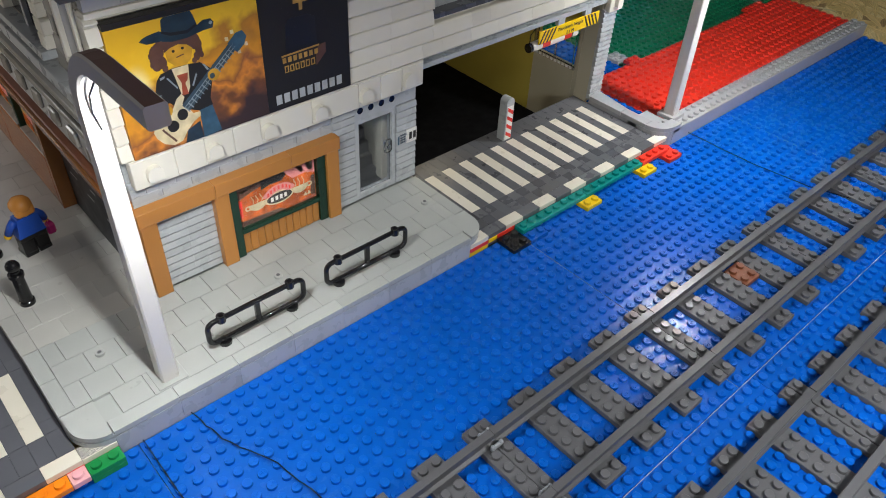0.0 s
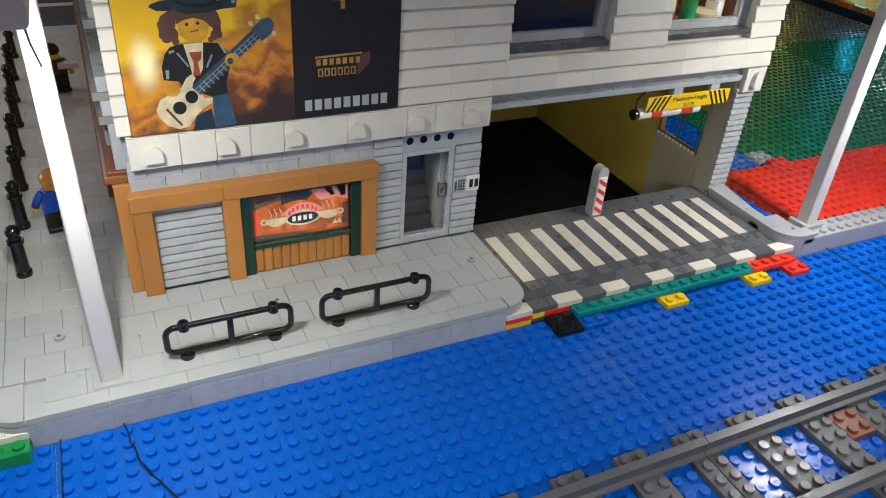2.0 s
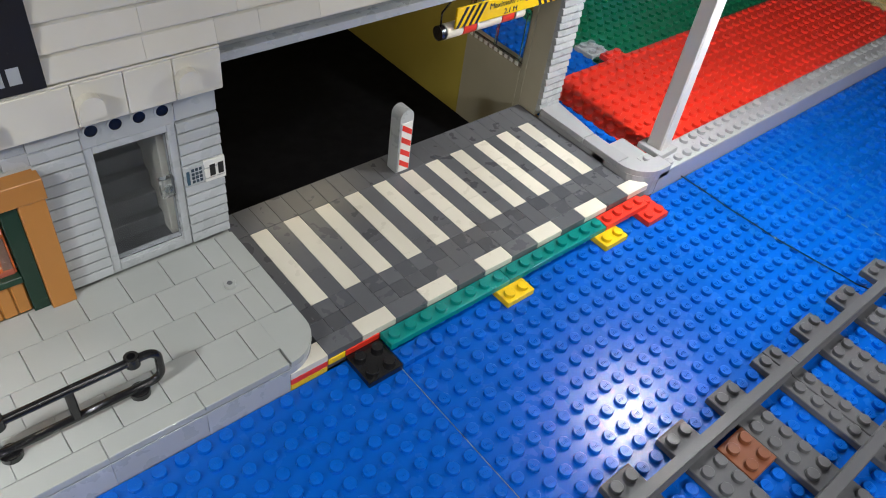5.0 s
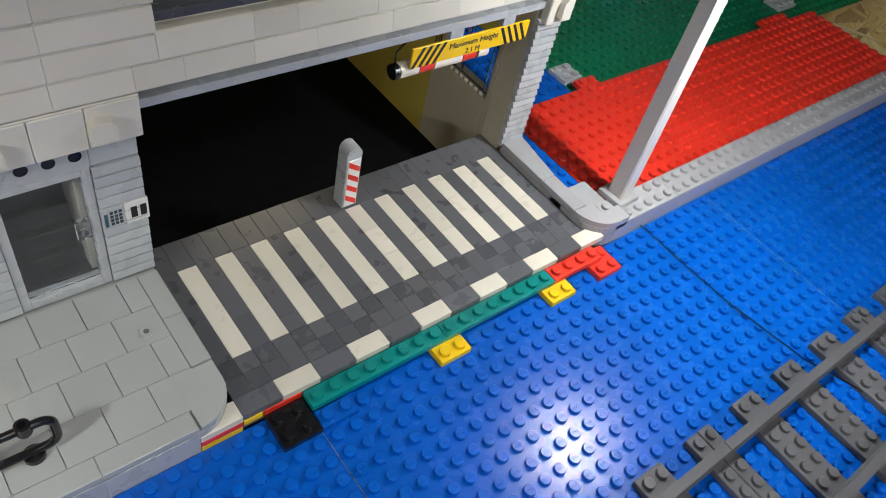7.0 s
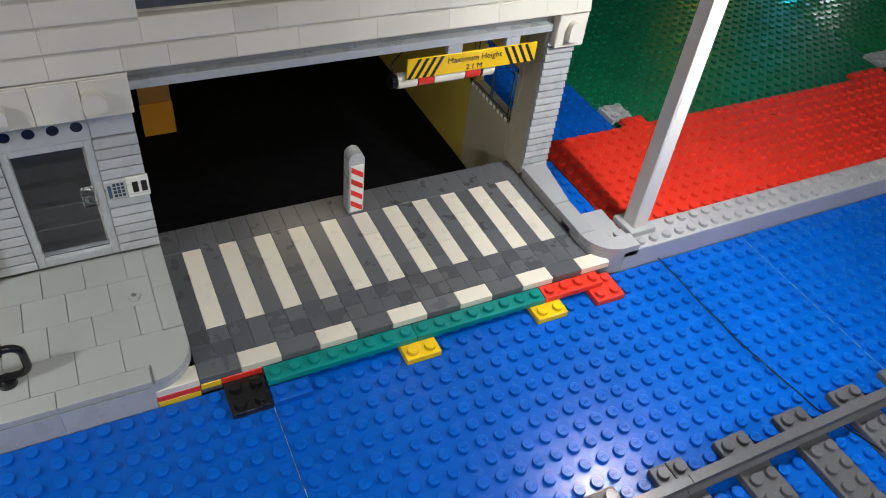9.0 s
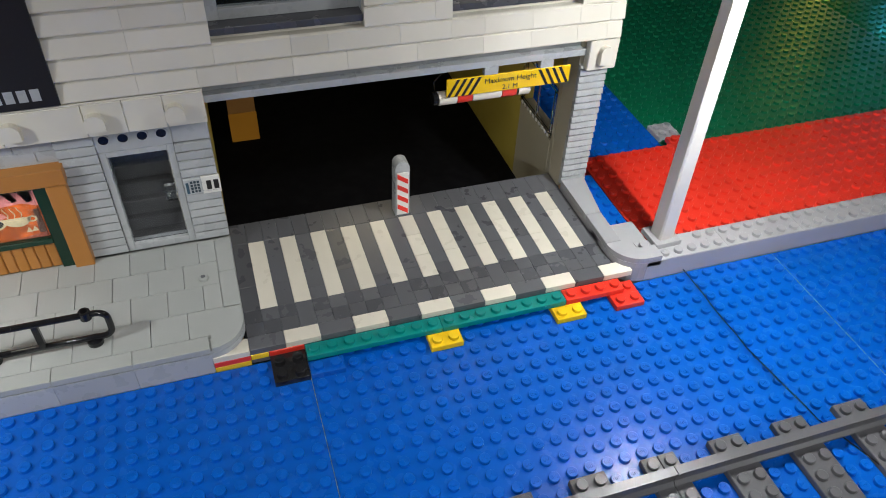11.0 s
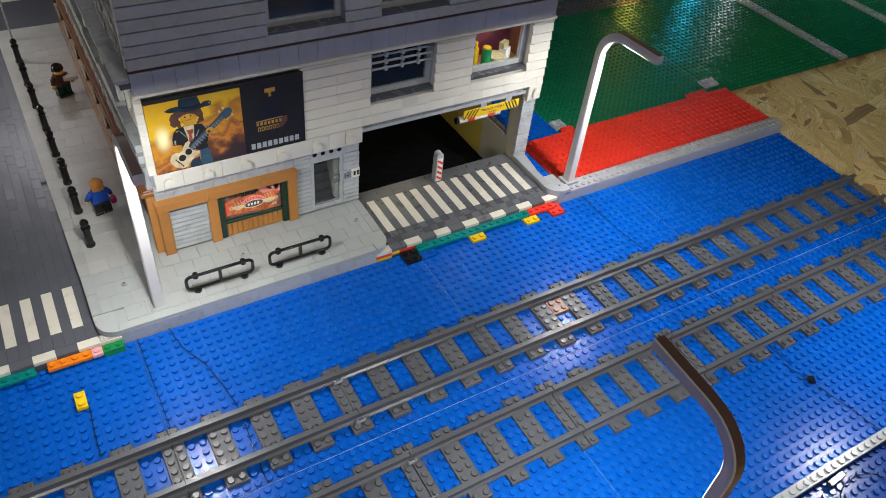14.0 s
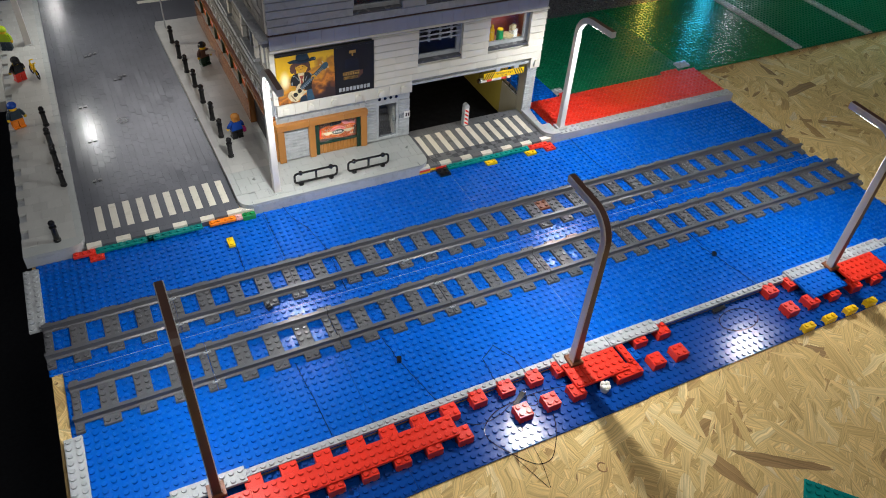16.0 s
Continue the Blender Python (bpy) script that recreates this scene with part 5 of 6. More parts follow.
thing("toy_block", "pale blocks leaning behind the window", "blocks", (20.3, 11.2, 15.8), 25, Geo().box((-0.6, -0.5, 0), (0.6, 0.5, 1.8), PAPER).box((-0.9, -0.3, 1.8), (0.3, 0.4, 2.6), PRINT_CREAM), group=IN)
thing("toy_pot", "brown toy pot behind the window", "pot", (14.9, 11.2, 15.8), geo=Geo().cyl((0, 0, 0), 0.6, 1.0, PRINT_BROWN).ball((0, 0, 1.2), 0.6, TANBROWN), group=IN)

# poster
PX, PZ = -22.42, 12.93
poster = thing("poster", "wide sunset poster with a guitar player and a black half", "poster", (PX, UY - 0.36, PZ), geo=Geo().box((0, 0, 0), (9.1, 0.5, 8.0), SKY, 0.01))
part("black_half", Geo().box((9.1, 0, 0), (15.65, 0.5, 8.0), PRINT_BLACK, 0.01), poster)
part("top_rail", Geo().box((0, -0.05, 8.0), (15.65, 0.5, 8.36), PRINT_BLACK, 0.02), poster)


def ink(name, pts, material, lift=0.02):
    shift = -0.2 if name.startswith("hat") else -0.5
    pts = [(max(u + shift, 0.02), min(max(0.36 + 0.955 * v, 0.01), 7.99)) for u, v in pts]
    part(name, Geo().prism(pts, -lift, -lift + 0.01, material, axis=1), poster)


def oval(cx, cz, rx, rz, n=18, turn=0):
    c, s = math.cos(radians(turn)), math.sin(radians(turn))
    return [(cx + rx * math.cos(2 * math.pi * k / n) * c - rz * math.sin(2 * math.pi * k / n) * s, cz + rx * math.cos(2 * math.pi * k / n) * s + rz * math.sin(2 * math.pi * k / n) * c) for k in range(n)]


ink("leg", [(4.02, 0.52), (4.87, 0.87), (4.9, -0.36), (3.74, -0.35)], PRINT_NAVY, 0.02)
ink("leg", [(4.94, 1.66), (5.81, 1.73), (6.18, -0.27), (4.97, -0.37)], PRINT_BLUE, 0.021)
ink("jacket", [(3.06, 4.67), (3.75, 4.83), (4.75, 4.82), (5.5, 4.72), (6.07, 4.17), (6.04, 3.23), (5.78, 2.24), (5.85, 1.72), (4.94, 1.59), (4.23, 1.94), (3.71, 2.13), (3.27, 2.68), (2.54, 2.82), (2.52, 3.54), (2.76, 4.31)], PRINT_BLACK, 0.024)
ink("shirt", [(3.75, 4.8), (4.77, 4.81), (4.64, 3.35), (4.43, 2.94), (4.04, 3.04), (3.92, 3.85)], PRINT_CREAM, 0.026)
ink("scarf", [(3.97, 4.31), (4.65, 4.31), (4.57, 3.86), (4.39, 3.69), (4.49, 2.93), (4.08, 2.94), (4.18, 3.74)], PRINT_RUST, 0.028)
ink("lapel", [(3.34, 4.3), (3.44, 4.32), (3.93, 3.53), (3.86, 3.45)], PRINT_STEEL, 0.028)
ink("lapel", [(5.12, 4.1), (5.21, 4.04), (4.87, 3.33), (4.78, 3.4)], PRINT_STEEL, 0.028)
ink("sleeve_shine", [(2.68, 3.38), (2.86, 3.39), (2.82, 2.86), (2.67, 2.88)], PRINT_STEEL, 0.028)
ink("sleeve_shine", [(2.96, 4.44), (3.27, 4.51), (3.24, 4.37), (2.98, 4.28)], PRINT_STEEL, 0.028)
ink("sleeve_shine", [(5.6, 4.6), (5.75, 4.53), (6.0, 4.1), (5.85, 4.11)], PRINT_STEEL, 0.028)
ink("hair", oval(3.09, 6.01, 0.42, 0.51, turn=0), PRINT_BROWN, 0.0266)
ink("hair", oval(2.87, 5.6, 0.25, 0.37, turn=0), PRINT_BROWN, 0.0272)
ink("hair", oval(2.98, 5.16, 0.27, 0.26, turn=0), PRINT_BROWN, 0.0278)
ink("hair", oval(3.31, 5.34, 0.27, 0.4, turn=0), PRINT_BROWN, 0.0284)
ink("hair", oval(5.39, 6.11, 0.34, 0.51, turn=0), PRINT_BROWN, 0.0290)
ink("hair", oval(5.56, 5.51, 0.22, 0.4, turn=0), PRINT_BROWN, 0.0296)
ink("hair", oval(5.39, 5.17, 0.2, 0.29, turn=0), PRINT_BROWN, 0.0302)
for u, v, a, b in ((3.3, 6.35, 0.35, 0.3), (2.75, 5.35, 0.16, 0.2), (3.4, 4.95, 0.18, 0.22), (2.72, 5.9, 0.14, 0.22), (5.62, 5.9, 0.18, 0.3), (5.68, 5.2, 0.14, 0.22), (5.2, 4.95, 0.16, 0.18), (5.3, 6.5, 0.3, 0.25)):
    ink("hair", oval(u, v, a, b), PRINT_BROWN, 0.0308)
ink("face", [(3.55, 6.33), (5.12, 6.35), (5.17, 5.62), (5.0, 5.08), (4.65, 4.84), (4.06, 4.86), (3.61, 5.35)], PRINT_SKIN, 0.03)
ink("brow_shade", [(3.5, 6.6), (5.2, 6.6), (5.2, 5.75), (4.9, 6.05), (4.4, 6.2), (3.9, 6.1), (3.52, 5.9)], PRINT_BROWN, 0.031)
ink("eye", oval(4.05, 5.86, 0.09, 0.09, turn=0), PRINT_BLACK, 0.033)
ink("eye", oval(4.61, 5.9, 0.09, 0.09, turn=0), PRINT_BLACK, 0.033)
ink("mouth", [(4.15, 5.47), (4.62, 5.55), (4.64, 5.49), (4.16, 5.4)], PRINT_BROWN, 0.033)
ink("hat_brim", [(1.97, 6.9), (2.13, 7.05), (2.5, 7.17), (3.17, 7.26), (3.77, 6.86), (4.75, 6.75), (5.42, 7.05), (5.78, 7.25), (6.26, 7.24), (6.43, 6.99), (6.33, 6.65), (5.72, 6.62), (4.75, 6.44), (3.77, 6.43), (3.16, 6.63), (2.36, 6.66)], PRINT_HAT, 0.034)
ink("hat_crown", [(3.29, 7.22), (3.37, 7.86), (3.58, 8.26), (4.03, 8.34), (4.75, 8.32), (5.13, 8.14), (5.25, 7.71), (5.4, 7.05), (4.75, 6.73), (3.77, 6.83)], PRINT_HAT, 0.036)
ink("hat_band", [(3.29, 7.22), (3.78, 7.01), (4.75, 6.9), (5.38, 7.17), (5.4, 7.02), (4.75, 6.71), (3.77, 6.82), (3.27, 7.08)], PRINT_BLACK, 0.037)
ink("hat_shine", oval(4.13, 8.08, 0.32, 0.1, turn=8), PRINT_STEEL, 0.038)
ink("hat_shine", oval(6.23, 6.98, 0.11, 0.11, turn=0), PRINT_STEEL, 0.038)
ink("guitar_body", [(1.93, 1.07), (2.2, 1.67), (2.69, 1.94), (3.39, 2.31), (3.69, 2.83), (4.02, 3.06), (4.18, 2.81), (3.97, 2.4), (4.29, 1.94), (4.55, 1.55), (4.98, 1.53), (4.95, 1.23), (4.48, 0.97), (3.99, 0.52), (3.57, -0.09), (3.01, -0.2), (2.43, 0.09), (2.05, 0.62)], PRINT_CREAM, 0.034)
ink("sound_hole", oval(3.17, 1.1, 0.36, 0.4, turn=0), PRINT_BLACK, 0.038)
ink("sound_hole", oval(3.86, 1.69, 0.34, 0.39, turn=0), PRINT_BLACK, 0.038)
ink("bridge_bar", [(2.43, 1.07), (2.54, 1.15), (2.66, 0.9), (2.56, 0.83)], PRINT_BROWN, 0.038)
ink("bridge_bar", [(2.57, 0.85), (2.68, 0.93), (2.8, 0.69), (2.7, 0.61)], PRINT_BROWN, 0.038)
ink("bridge_bar", [(2.71, 0.64), (2.82, 0.72), (2.94, 0.47), (2.84, 0.4)], PRINT_BROWN, 0.038)
ink("bridge_bar", [(2.85, 0.43), (2.96, 0.5), (3.08, 0.26), (2.98, 0.18)], PRINT_BROWN, 0.038)
ink("bridge_bar", [(2.99, 0.21), (3.1, 0.29), (3.23, 0.04), (3.12, -0.03)], PRINT_BROWN, 0.038)
ink("guitar_neck", [(3.93, 2.29), (4.3, 1.76), (7.93, 4.95), (7.58, 5.49)], PRINT_SLATE, 0.039)
ink("fret", [(4.03, 2.11), (4.09, 2.16), (4.38, 1.76), (4.33, 1.7)], PRINT_STEEL, 0.041)
ink("fret", [(4.3, 2.32), (4.35, 2.38), (4.65, 1.97), (4.59, 1.92)], PRINT_STEEL, 0.041)
ink("fret", [(4.56, 2.54), (4.61, 2.6), (4.91, 2.19), (4.86, 2.14)], PRINT_STEEL, 0.041)
ink("fret", [(4.82, 2.76), (4.87, 2.81), (5.17, 2.41), (5.12, 2.36)], PRINT_STEEL, 0.041)
ink("fret", [(5.08, 2.98), (5.13, 3.03), (5.43, 2.63), (5.38, 2.58)], PRINT_STEEL, 0.041)
ink("fret", [(5.34, 3.2), (5.39, 3.25), (5.69, 2.85), (5.64, 2.8)], PRINT_STEEL, 0.041)
ink("fret", [(5.6, 3.42), (5.65, 3.47), (5.94, 3.07), (5.89, 3.02)], PRINT_STEEL, 0.041)
ink("fret", [(5.85, 3.64), (5.9, 3.69), (6.2, 3.29), (6.15, 3.24)], PRINT_STEEL, 0.041)
ink("fret", [(6.11, 3.86), (6.16, 3.92), (6.45, 3.51), (6.4, 3.46)], PRINT_STEEL, 0.041)
ink("fret", [(6.36, 4.08), (6.41, 4.14), (6.71, 3.73), (6.66, 3.68)], PRINT_STEEL, 0.041)
ink("fret", [(6.61, 4.3), (6.66, 4.36), (6.96, 3.95), (6.91, 3.9)], PRINT_STEEL, 0.041)
ink("fret", [(6.86, 4.53), (6.91, 4.58), (7.2, 4.18), (7.16, 4.12)], PRINT_STEEL, 0.041)
ink("fret", [(7.1, 4.75), (7.15, 4.8), (7.45, 4.4), (7.4, 4.34)], PRINT_STEEL, 0.041)
ink("fret", [(7.35, 4.97), (7.4, 5.03), (7.7, 4.62), (7.65, 4.57)], PRINT_STEEL, 0.041)
ink("string", [(4.05, 2.11), (4.08, 2.07), (7.72, 5.26), (7.7, 5.31)], PRINT_STEEL, 0.042)
ink("string", [(4.18, 1.94), (4.2, 1.9), (7.84, 5.08), (7.81, 5.13)], PRINT_STEEL, 0.042)
ink("guitar_head", [(7.37, 5.39), (7.96, 5.93), (8.4, 6.0), (8.65, 5.58), (8.46, 5.07), (7.92, 4.66)], PRINT_BLUE, 0.042)
ink("tuning_peg", [(7.63, 6.18), (7.84, 6.18), (7.88, 5.93), (7.66, 5.93)], PRINT_CREAM, 0.041)
ink("tuning_peg", [(7.24, 5.82), (7.45, 5.82), (7.48, 5.57), (7.26, 5.57)], PRINT_CREAM, 0.041)
ink("tuning_peg", [(8.45, 5.19), (8.66, 5.19), (8.69, 4.94), (8.47, 4.94)], PRINT_CREAM, 0.041)
ink("tuning_peg", [(7.94, 4.8), (8.15, 4.8), (8.19, 4.55), (7.97, 4.55)], PRINT_CREAM, 0.041)
ink("fist", oval(2.91, 2.21, 0.42, 0.39, turn=0), PRINT_SKIN, 0.044)
ink("fist", oval(6.2, 3.68, 0.39, 0.4, turn=0), PRINT_SKIN, 0.044)
ink("grip", oval(6.11, 3.63, 0.17, 0.19, turn=0), PRINT_SLATE, 0.046)


def stamp(name, pts, material, lift):
    """Print on the poster's black half."""
    ink(name, [(u + 0.35, v - 0.05) for u, v in pts], material, lift)


stamp("tower", [(10.9, 2.9), (13.3, 2.9), (13.2, 5.6), (12.7, 5.9), (11.3, 5.9), (11.0, 5.6)], PRINT_SOOT, 0.012)
stamp("gold_cornice", [(10.55, 3.4), (13.4, 3.5), (13.4, 3.62), (10.55, 3.52)], PRINT_GOLD, 0.02)
for k in range(7):
    x = 10.6 + k * 0.4
    stamp("gold_window", [(x, 2.95), (x + 0.26, 2.96), (x + 0.26, 3.34), (x, 3.33)], PRINT_GOLD, 0.02)
    if k < 6:
        stamp("gold_window", [(x + 0.1, 2.25), (x + 0.4, 2.25), (x + 0.4, 2.75), (x + 0.1, 2.75)], PRINT_GOLD, 0.02)
        stamp("dark_opening", [(x + 0.17, 2.32), (x + 0.32, 2.32), (x + 0.32, 2.66), (x + 0.17, 2.66)], PRINT_BLACK, 0.024)
stamp("side_face", [(13.1, 2.1), (13.9, 2.9), (13.9, 3.6), (13.3, 3.5), (13.1, 3.0)], PRINT_BROWN, 0.016)
stamp("gold_emblem", [(11.7, 6.8), (12.8, 6.8), (12.8, 7.3), (11.7, 7.3)], PRINT_GOLD, 0.02)
stamp("gold_emblem", [(12.1, 6.3), (12.35, 6.3), (12.35, 6.8), (12.1, 6.8)], PRINT_GOLD, 0.02)
for k in range(9):           # lettering as a row of bars
    x = 9.86 + k * 0.595
    stamp("name_bar", [(x, 0.1), (x + 0.43, 0.1), (x + 0.43, 0.8), (x, 0.8)], LGREY, 0.02)

# street side of the building
STONE = plastic("stone_grey_plastic", (0.30, 0.285, 0.255), rough=0.2, vary=0.16)
sidew = thing("wall_street_side", "grey masonry side wall above a brown shop front", "wall", kind="structure",
              geo=Geo().box((LX + 0.01, 10.4, TOP), (LX + 1, 66, 12.9), TAUPE).box((LX + 0.38, 9.6, 12.9), (LX + 1, 66, 40), TAUPE))
upper = Geo()
for k in range(20):          # uneven masonry bricks; the high ones, out of reach, are one mesh
    z = 16.0 + 1.2 * k
    for a, b in ((9.6, 10.8), (14.2, 17), (24, 34), (41, 66)) if 1 <= k <= 4 else ((9.6, 66),):
        y = a
        while y < b - 0.05:
            w = min(1 + (k % 2) if y == a else 2, b - y)
            out = rnd.uniform(0.2, 0.36)
            if k < 9:
                piece("brick", (round(out, 2), round(w, 2), 1.19), STONE, sidew, (LX + 0.4 - out, y, z), 0.07, 0.02)
            else:
                upper.box((LX + 0.4 - out, y + 0.02, z), (LX + 0.4, y + w - 0.02, z + 1.18), STONE, 0.06)
            y += w
part("upper_bricks", upper, sidew)["kind"] = "stuff"
for y0, y1 in ((9.7, 26), (26, 42), (42, 65)):
    for x, z0, z1, m in ((0.55, 10.36, 13.2, LGREY), (0.95, 13.2, 13.7, STONE), (0.7, 13.7, 14.6, LGREY), (1.05, 14.6, 15.1, STONE), (0.75, 15.1, 15.96, LGREY)):
        part("ledge_tile", Geo().box((LX - x, y0, z0 + 0.005), (LX + 0.38, y1 - 0.02, z1 - 0.005), m, 0.05), sidew)
side_shop = thing("shop_front", "glossy orange-brown street-side shop front with green windows", "shop front", kind="structure")
for y0 in (23, 33.5, 44, 54.5):
    part("panel", Geo().box((LX - 1.3, y0 + 0.01, TOP), (LX, y0 + 10.49, 6.2), SIDEBROWN, 0.08), side_shop)
part("lintel", Geo().box((LX - 1.3, 9.5, 9.6), (LX, 65, 10.1), SIDEBROWN, 0.06), side_shop)
part("lintel_edge", Geo().box((LX - 1.05, 9.6, 10.11), (LX, 65, 10.35), BROWN, 0.06), side_shop)
part("pillar", Geo().box((LX - 0.9, 9.3, TOP), (LX + 0.4, 10.3, 9.59), TANBROWN), side_shop)
part("pillar", Geo().box((LX - 1.3, 22.3, TOP), (LX, 22.99, 9.59), SIDEBROWN), side_shop)
for k in range(7):
    y = 23.1 + 6 * k
    part("mullion", Geo().box((LX - 1.15, y + 5.4, 6.2), (LX - 0.1, y + 5.98, 9.59), DKGREEN, 0.05), side_shop, "dark green mullion")
    part("window_sill", Geo().box((LX - 1.25, y, 6.21), (LX - 0.1, y + 5.35, 6.34), LGREY, 0.04), side_shop, "pale sloping sill")
    pane = part("pane", Geo().box((LX - 0.7, y, 6.36), (LX - 0.5, y + 5.4, 9.58), PRINT_GOLD), side_shop, "shop window print in orange and cream")
    for a, b, lo, hi, m in ((0.4, 2.1, 6.6, 8.1, PRINT_CREAM), (2.2, 4.0, 7.4, 8.9, PRINT_PINK), (3.4, 5.1, 6.6, 7.6, PRINT_ORANGE), (1.0, 1.9, 8.2, 8.9, PRINT_RED), (2.4, 3.2, 6.7, 7.3, PRINT_BLACK)):
        part("print_patch", Geo().box((LX - 0.73, y + a, lo), (LX - 0.7, y + b, hi), m, 0.005), pane)
board = part("door_panel", Geo().box((LX - 0.3, 10.3, TOP), (LX, 22.3, 9.59), PRINT_SOOT), side_shop, "dark chalkboard with pale scribbles")
for k in range(14):
    y = 11.2 + (k * 2.9) % 9.5
    part("chalk_mark", Geo().box((LX - 0.32, y, 4.6 + 0.33 * k), (LX - 0.3, y + 0.7 + 0.2 * (k % 4), 4.7 + 0.33 * k), LGREY, 0.004), board)
blocks = thing("wall_stones", "projecting grey stones over the shop front", "stones", kind="structure")
for k in range(15):
    part("stone", Geo().box((LX - 0.8, 11.5 + k * 3.2, 11.1), (LX - 0.5, 12.9 + k * 3.2, 12.2), STONE, 0.1), blocks)
for n, y in ((5, 17), (6, 34)):
    t = thing("window_%d" % n, "tall dark recessed window with pale quoins on the street side", "window", kind="structure")
    part("pane", Geo().box((LX + 0.2, y, 17.2), (LX + 0.42, y + 7, 22.2), BLACK), t)
    for k in range(5):
        for y0 in (y - 0.9, y + 6.9):
            part("quoin", Geo().box((LX - 0.45, y0 - 0.25 * (k % 2), 17.2 + k * 1.0), (LX + 0.4, y0 + 1.0, 18.14 + k * 1.0), CREAM, 0.08), t)
    part("window_sill", Geo().box((LX - 0.8, y - 0.8, 16.6), (LX + 0.3, y + 7.8, 17.15), LGREY), t)
    part("window_frame", Geo().box((LX - 0.1, y + 3.3, 17.2), (LX + 0.3, y + 3.7, 22.2), LGREY), t)
t = thing("window_7", "small pale framed window by the building's corner", "window", kind="structure")
part("pane", Geo().box((LX + 0.25, 11.2, 17.6), (LX + 0.42, 13.8, 21.6), BANDGREY), t, "pale reflecting pane")
for lo, hi in (((10.85, 17.2), (11.25, 22.0)), ((13.75, 17.2), (14.15, 22.0)), ((11.25, 17.2), (13.75, 17.6)), ((11.25, 21.6), (13.75, 22.0))):
    part("window_frame", Geo().box((LX - 0.05, lo[0], lo[1]), (LX + 0.4, hi[0], hi[1]), CREAM, 0.05), t)
OUT = [(LX + 0.4, 9.3), (RX - 0.15, 9.3), (RX - 0.15, 40), (-1, 40), (-1, 66), (LX + 0.4, 66)]
thing("roof", "plain grey flat roof of the corner building", "roof", kind="structure", geo=Geo().prism(OUT, 40.02, 40.6, DGREY, axis=2))
for n, (lo, hi) in enumerate((((-1, 39, -0.2), (RX - 1.15, 40, 40)), ((-2, 40, -0.2), (-1, 65, 40)), ((LX + 1.02, 65, -0.2), (-1, 66, 40)))):
    thing("wall_back_%d" % (n + 1), "plain grey back wall of the corner building", "wall", kind="structure", geo=Geo().box(lo, hi, LGREY))
cornice = thing("cornice", "glossy grey stepped cornice along the street side", "cornice", kind="structure")
for y in range(9, 61, 4):
    part("cornice_tile", Geo().box((LX - 1.3, y + 0.015, 23.1), (LX + 0.3, y + 3.985, 23.5), LGREY), cornice)
    part("cornice_tile", Geo().box((LX - 0.9, y + 0.015, 22.5), (LX + 0.3, y + 3.985, 23.1), DGREY), cornice)


# ---- railings on the sidewalk ----
def railing():
    t = thing("railing", "glossy black bar railing standing on the sidewalk", "railing", group="railings on the sidewalk")
    z0, z1, r = 0.42, 2.18, 0.18
    def arc(cx, cz, a0, a1):
        return [(cx + 0.5 * math.cos(radians(a)), 0, cz + 0.5 * math.sin(radians(a))) for a in range(a0, a1 + 1, 15)]
    loop = [(1, 0, z0), (5.4, 0, z0)] + arc(5.5, z0 + 0.5, 270, 360) + arc(5.5, z1 - 0.5, 0, 90) + [(1, 0, z1), (-0.4, 0, z1)] + arc(-0.5, z1 - 0.5, 90, 180) + arc(-0.5, z0 + 0.5, 180, 270) + [(1, 0, z0)]
    part("bar", Geo().tube(loop, r, BLACK, 12), t)
    part("upright", Geo().box((2.33, -0.16, z0), (2.67, 0.16, z1), BLACK, 0.05), t)
    for x in (0, 5):
        part("knob", Geo().cyl((x, 0, z1 - 0.24), 0.3, 0.54, BLACK, 14).cyl((x, 0, z1 + 0.3), 0.17, 0.004, MATBLACK, 12, c=0.001), t)
        part("foot", Geo().cyl((x, 0, 0), 0.42, 0.3, BLACK, 14).cyl((x, 0, 0.25), 0.24, 0.2, BLACK, 12), t)
    return t


first = railing()
place(first, (-21.7, 2.15, TOP))
copy_thing(first, pose(-12.8 * S, 2.15 * S, TOP * S))


# ---- street bollards, figures ----
def bollard():
    t = thing("bollard", "glossy black turned bollard at the sidewalk edge", "bollard", group="street bollards")
    part("base", Geo().cyl((0, 0, 0), 0.5, 0.35, BLACK, 14, c=0.06), t)
    part("shaft", Geo().cyl((0, 0, 0.3), 0.42, 2.15, BLACK, 14, r2=0.38), t)
    part("collar", Geo().cyl((0, 0, 2.4), 0.5, 0.25, BLACK, 14), t)
    part("neck", Geo().cyl((0, 0, 2.6), 0.34, 0.5, BLACK, 14), t)
    part("cap", Geo().ball((0, 0, 3.2), 0.46, BLACK), t)
    return t


first = bollard()
place(first, (-30.0, 13.6, TOP))
spots = [(-30.1, 19.75), (-30.2, 25.6), (-30.45, 31.8), (-30.55, 37.8), (-30.85, 43.7), (-31, 49.7), (-31.1, 56.5), (-57.4, 2.1), (-55.3, 15.1), (-55.7, 20.8), (-56.1, 26.7), (-56.3, 33.5)]
for x, y in spots:
    copy_thing(first, pose(x * S, y * S, TOP * S))


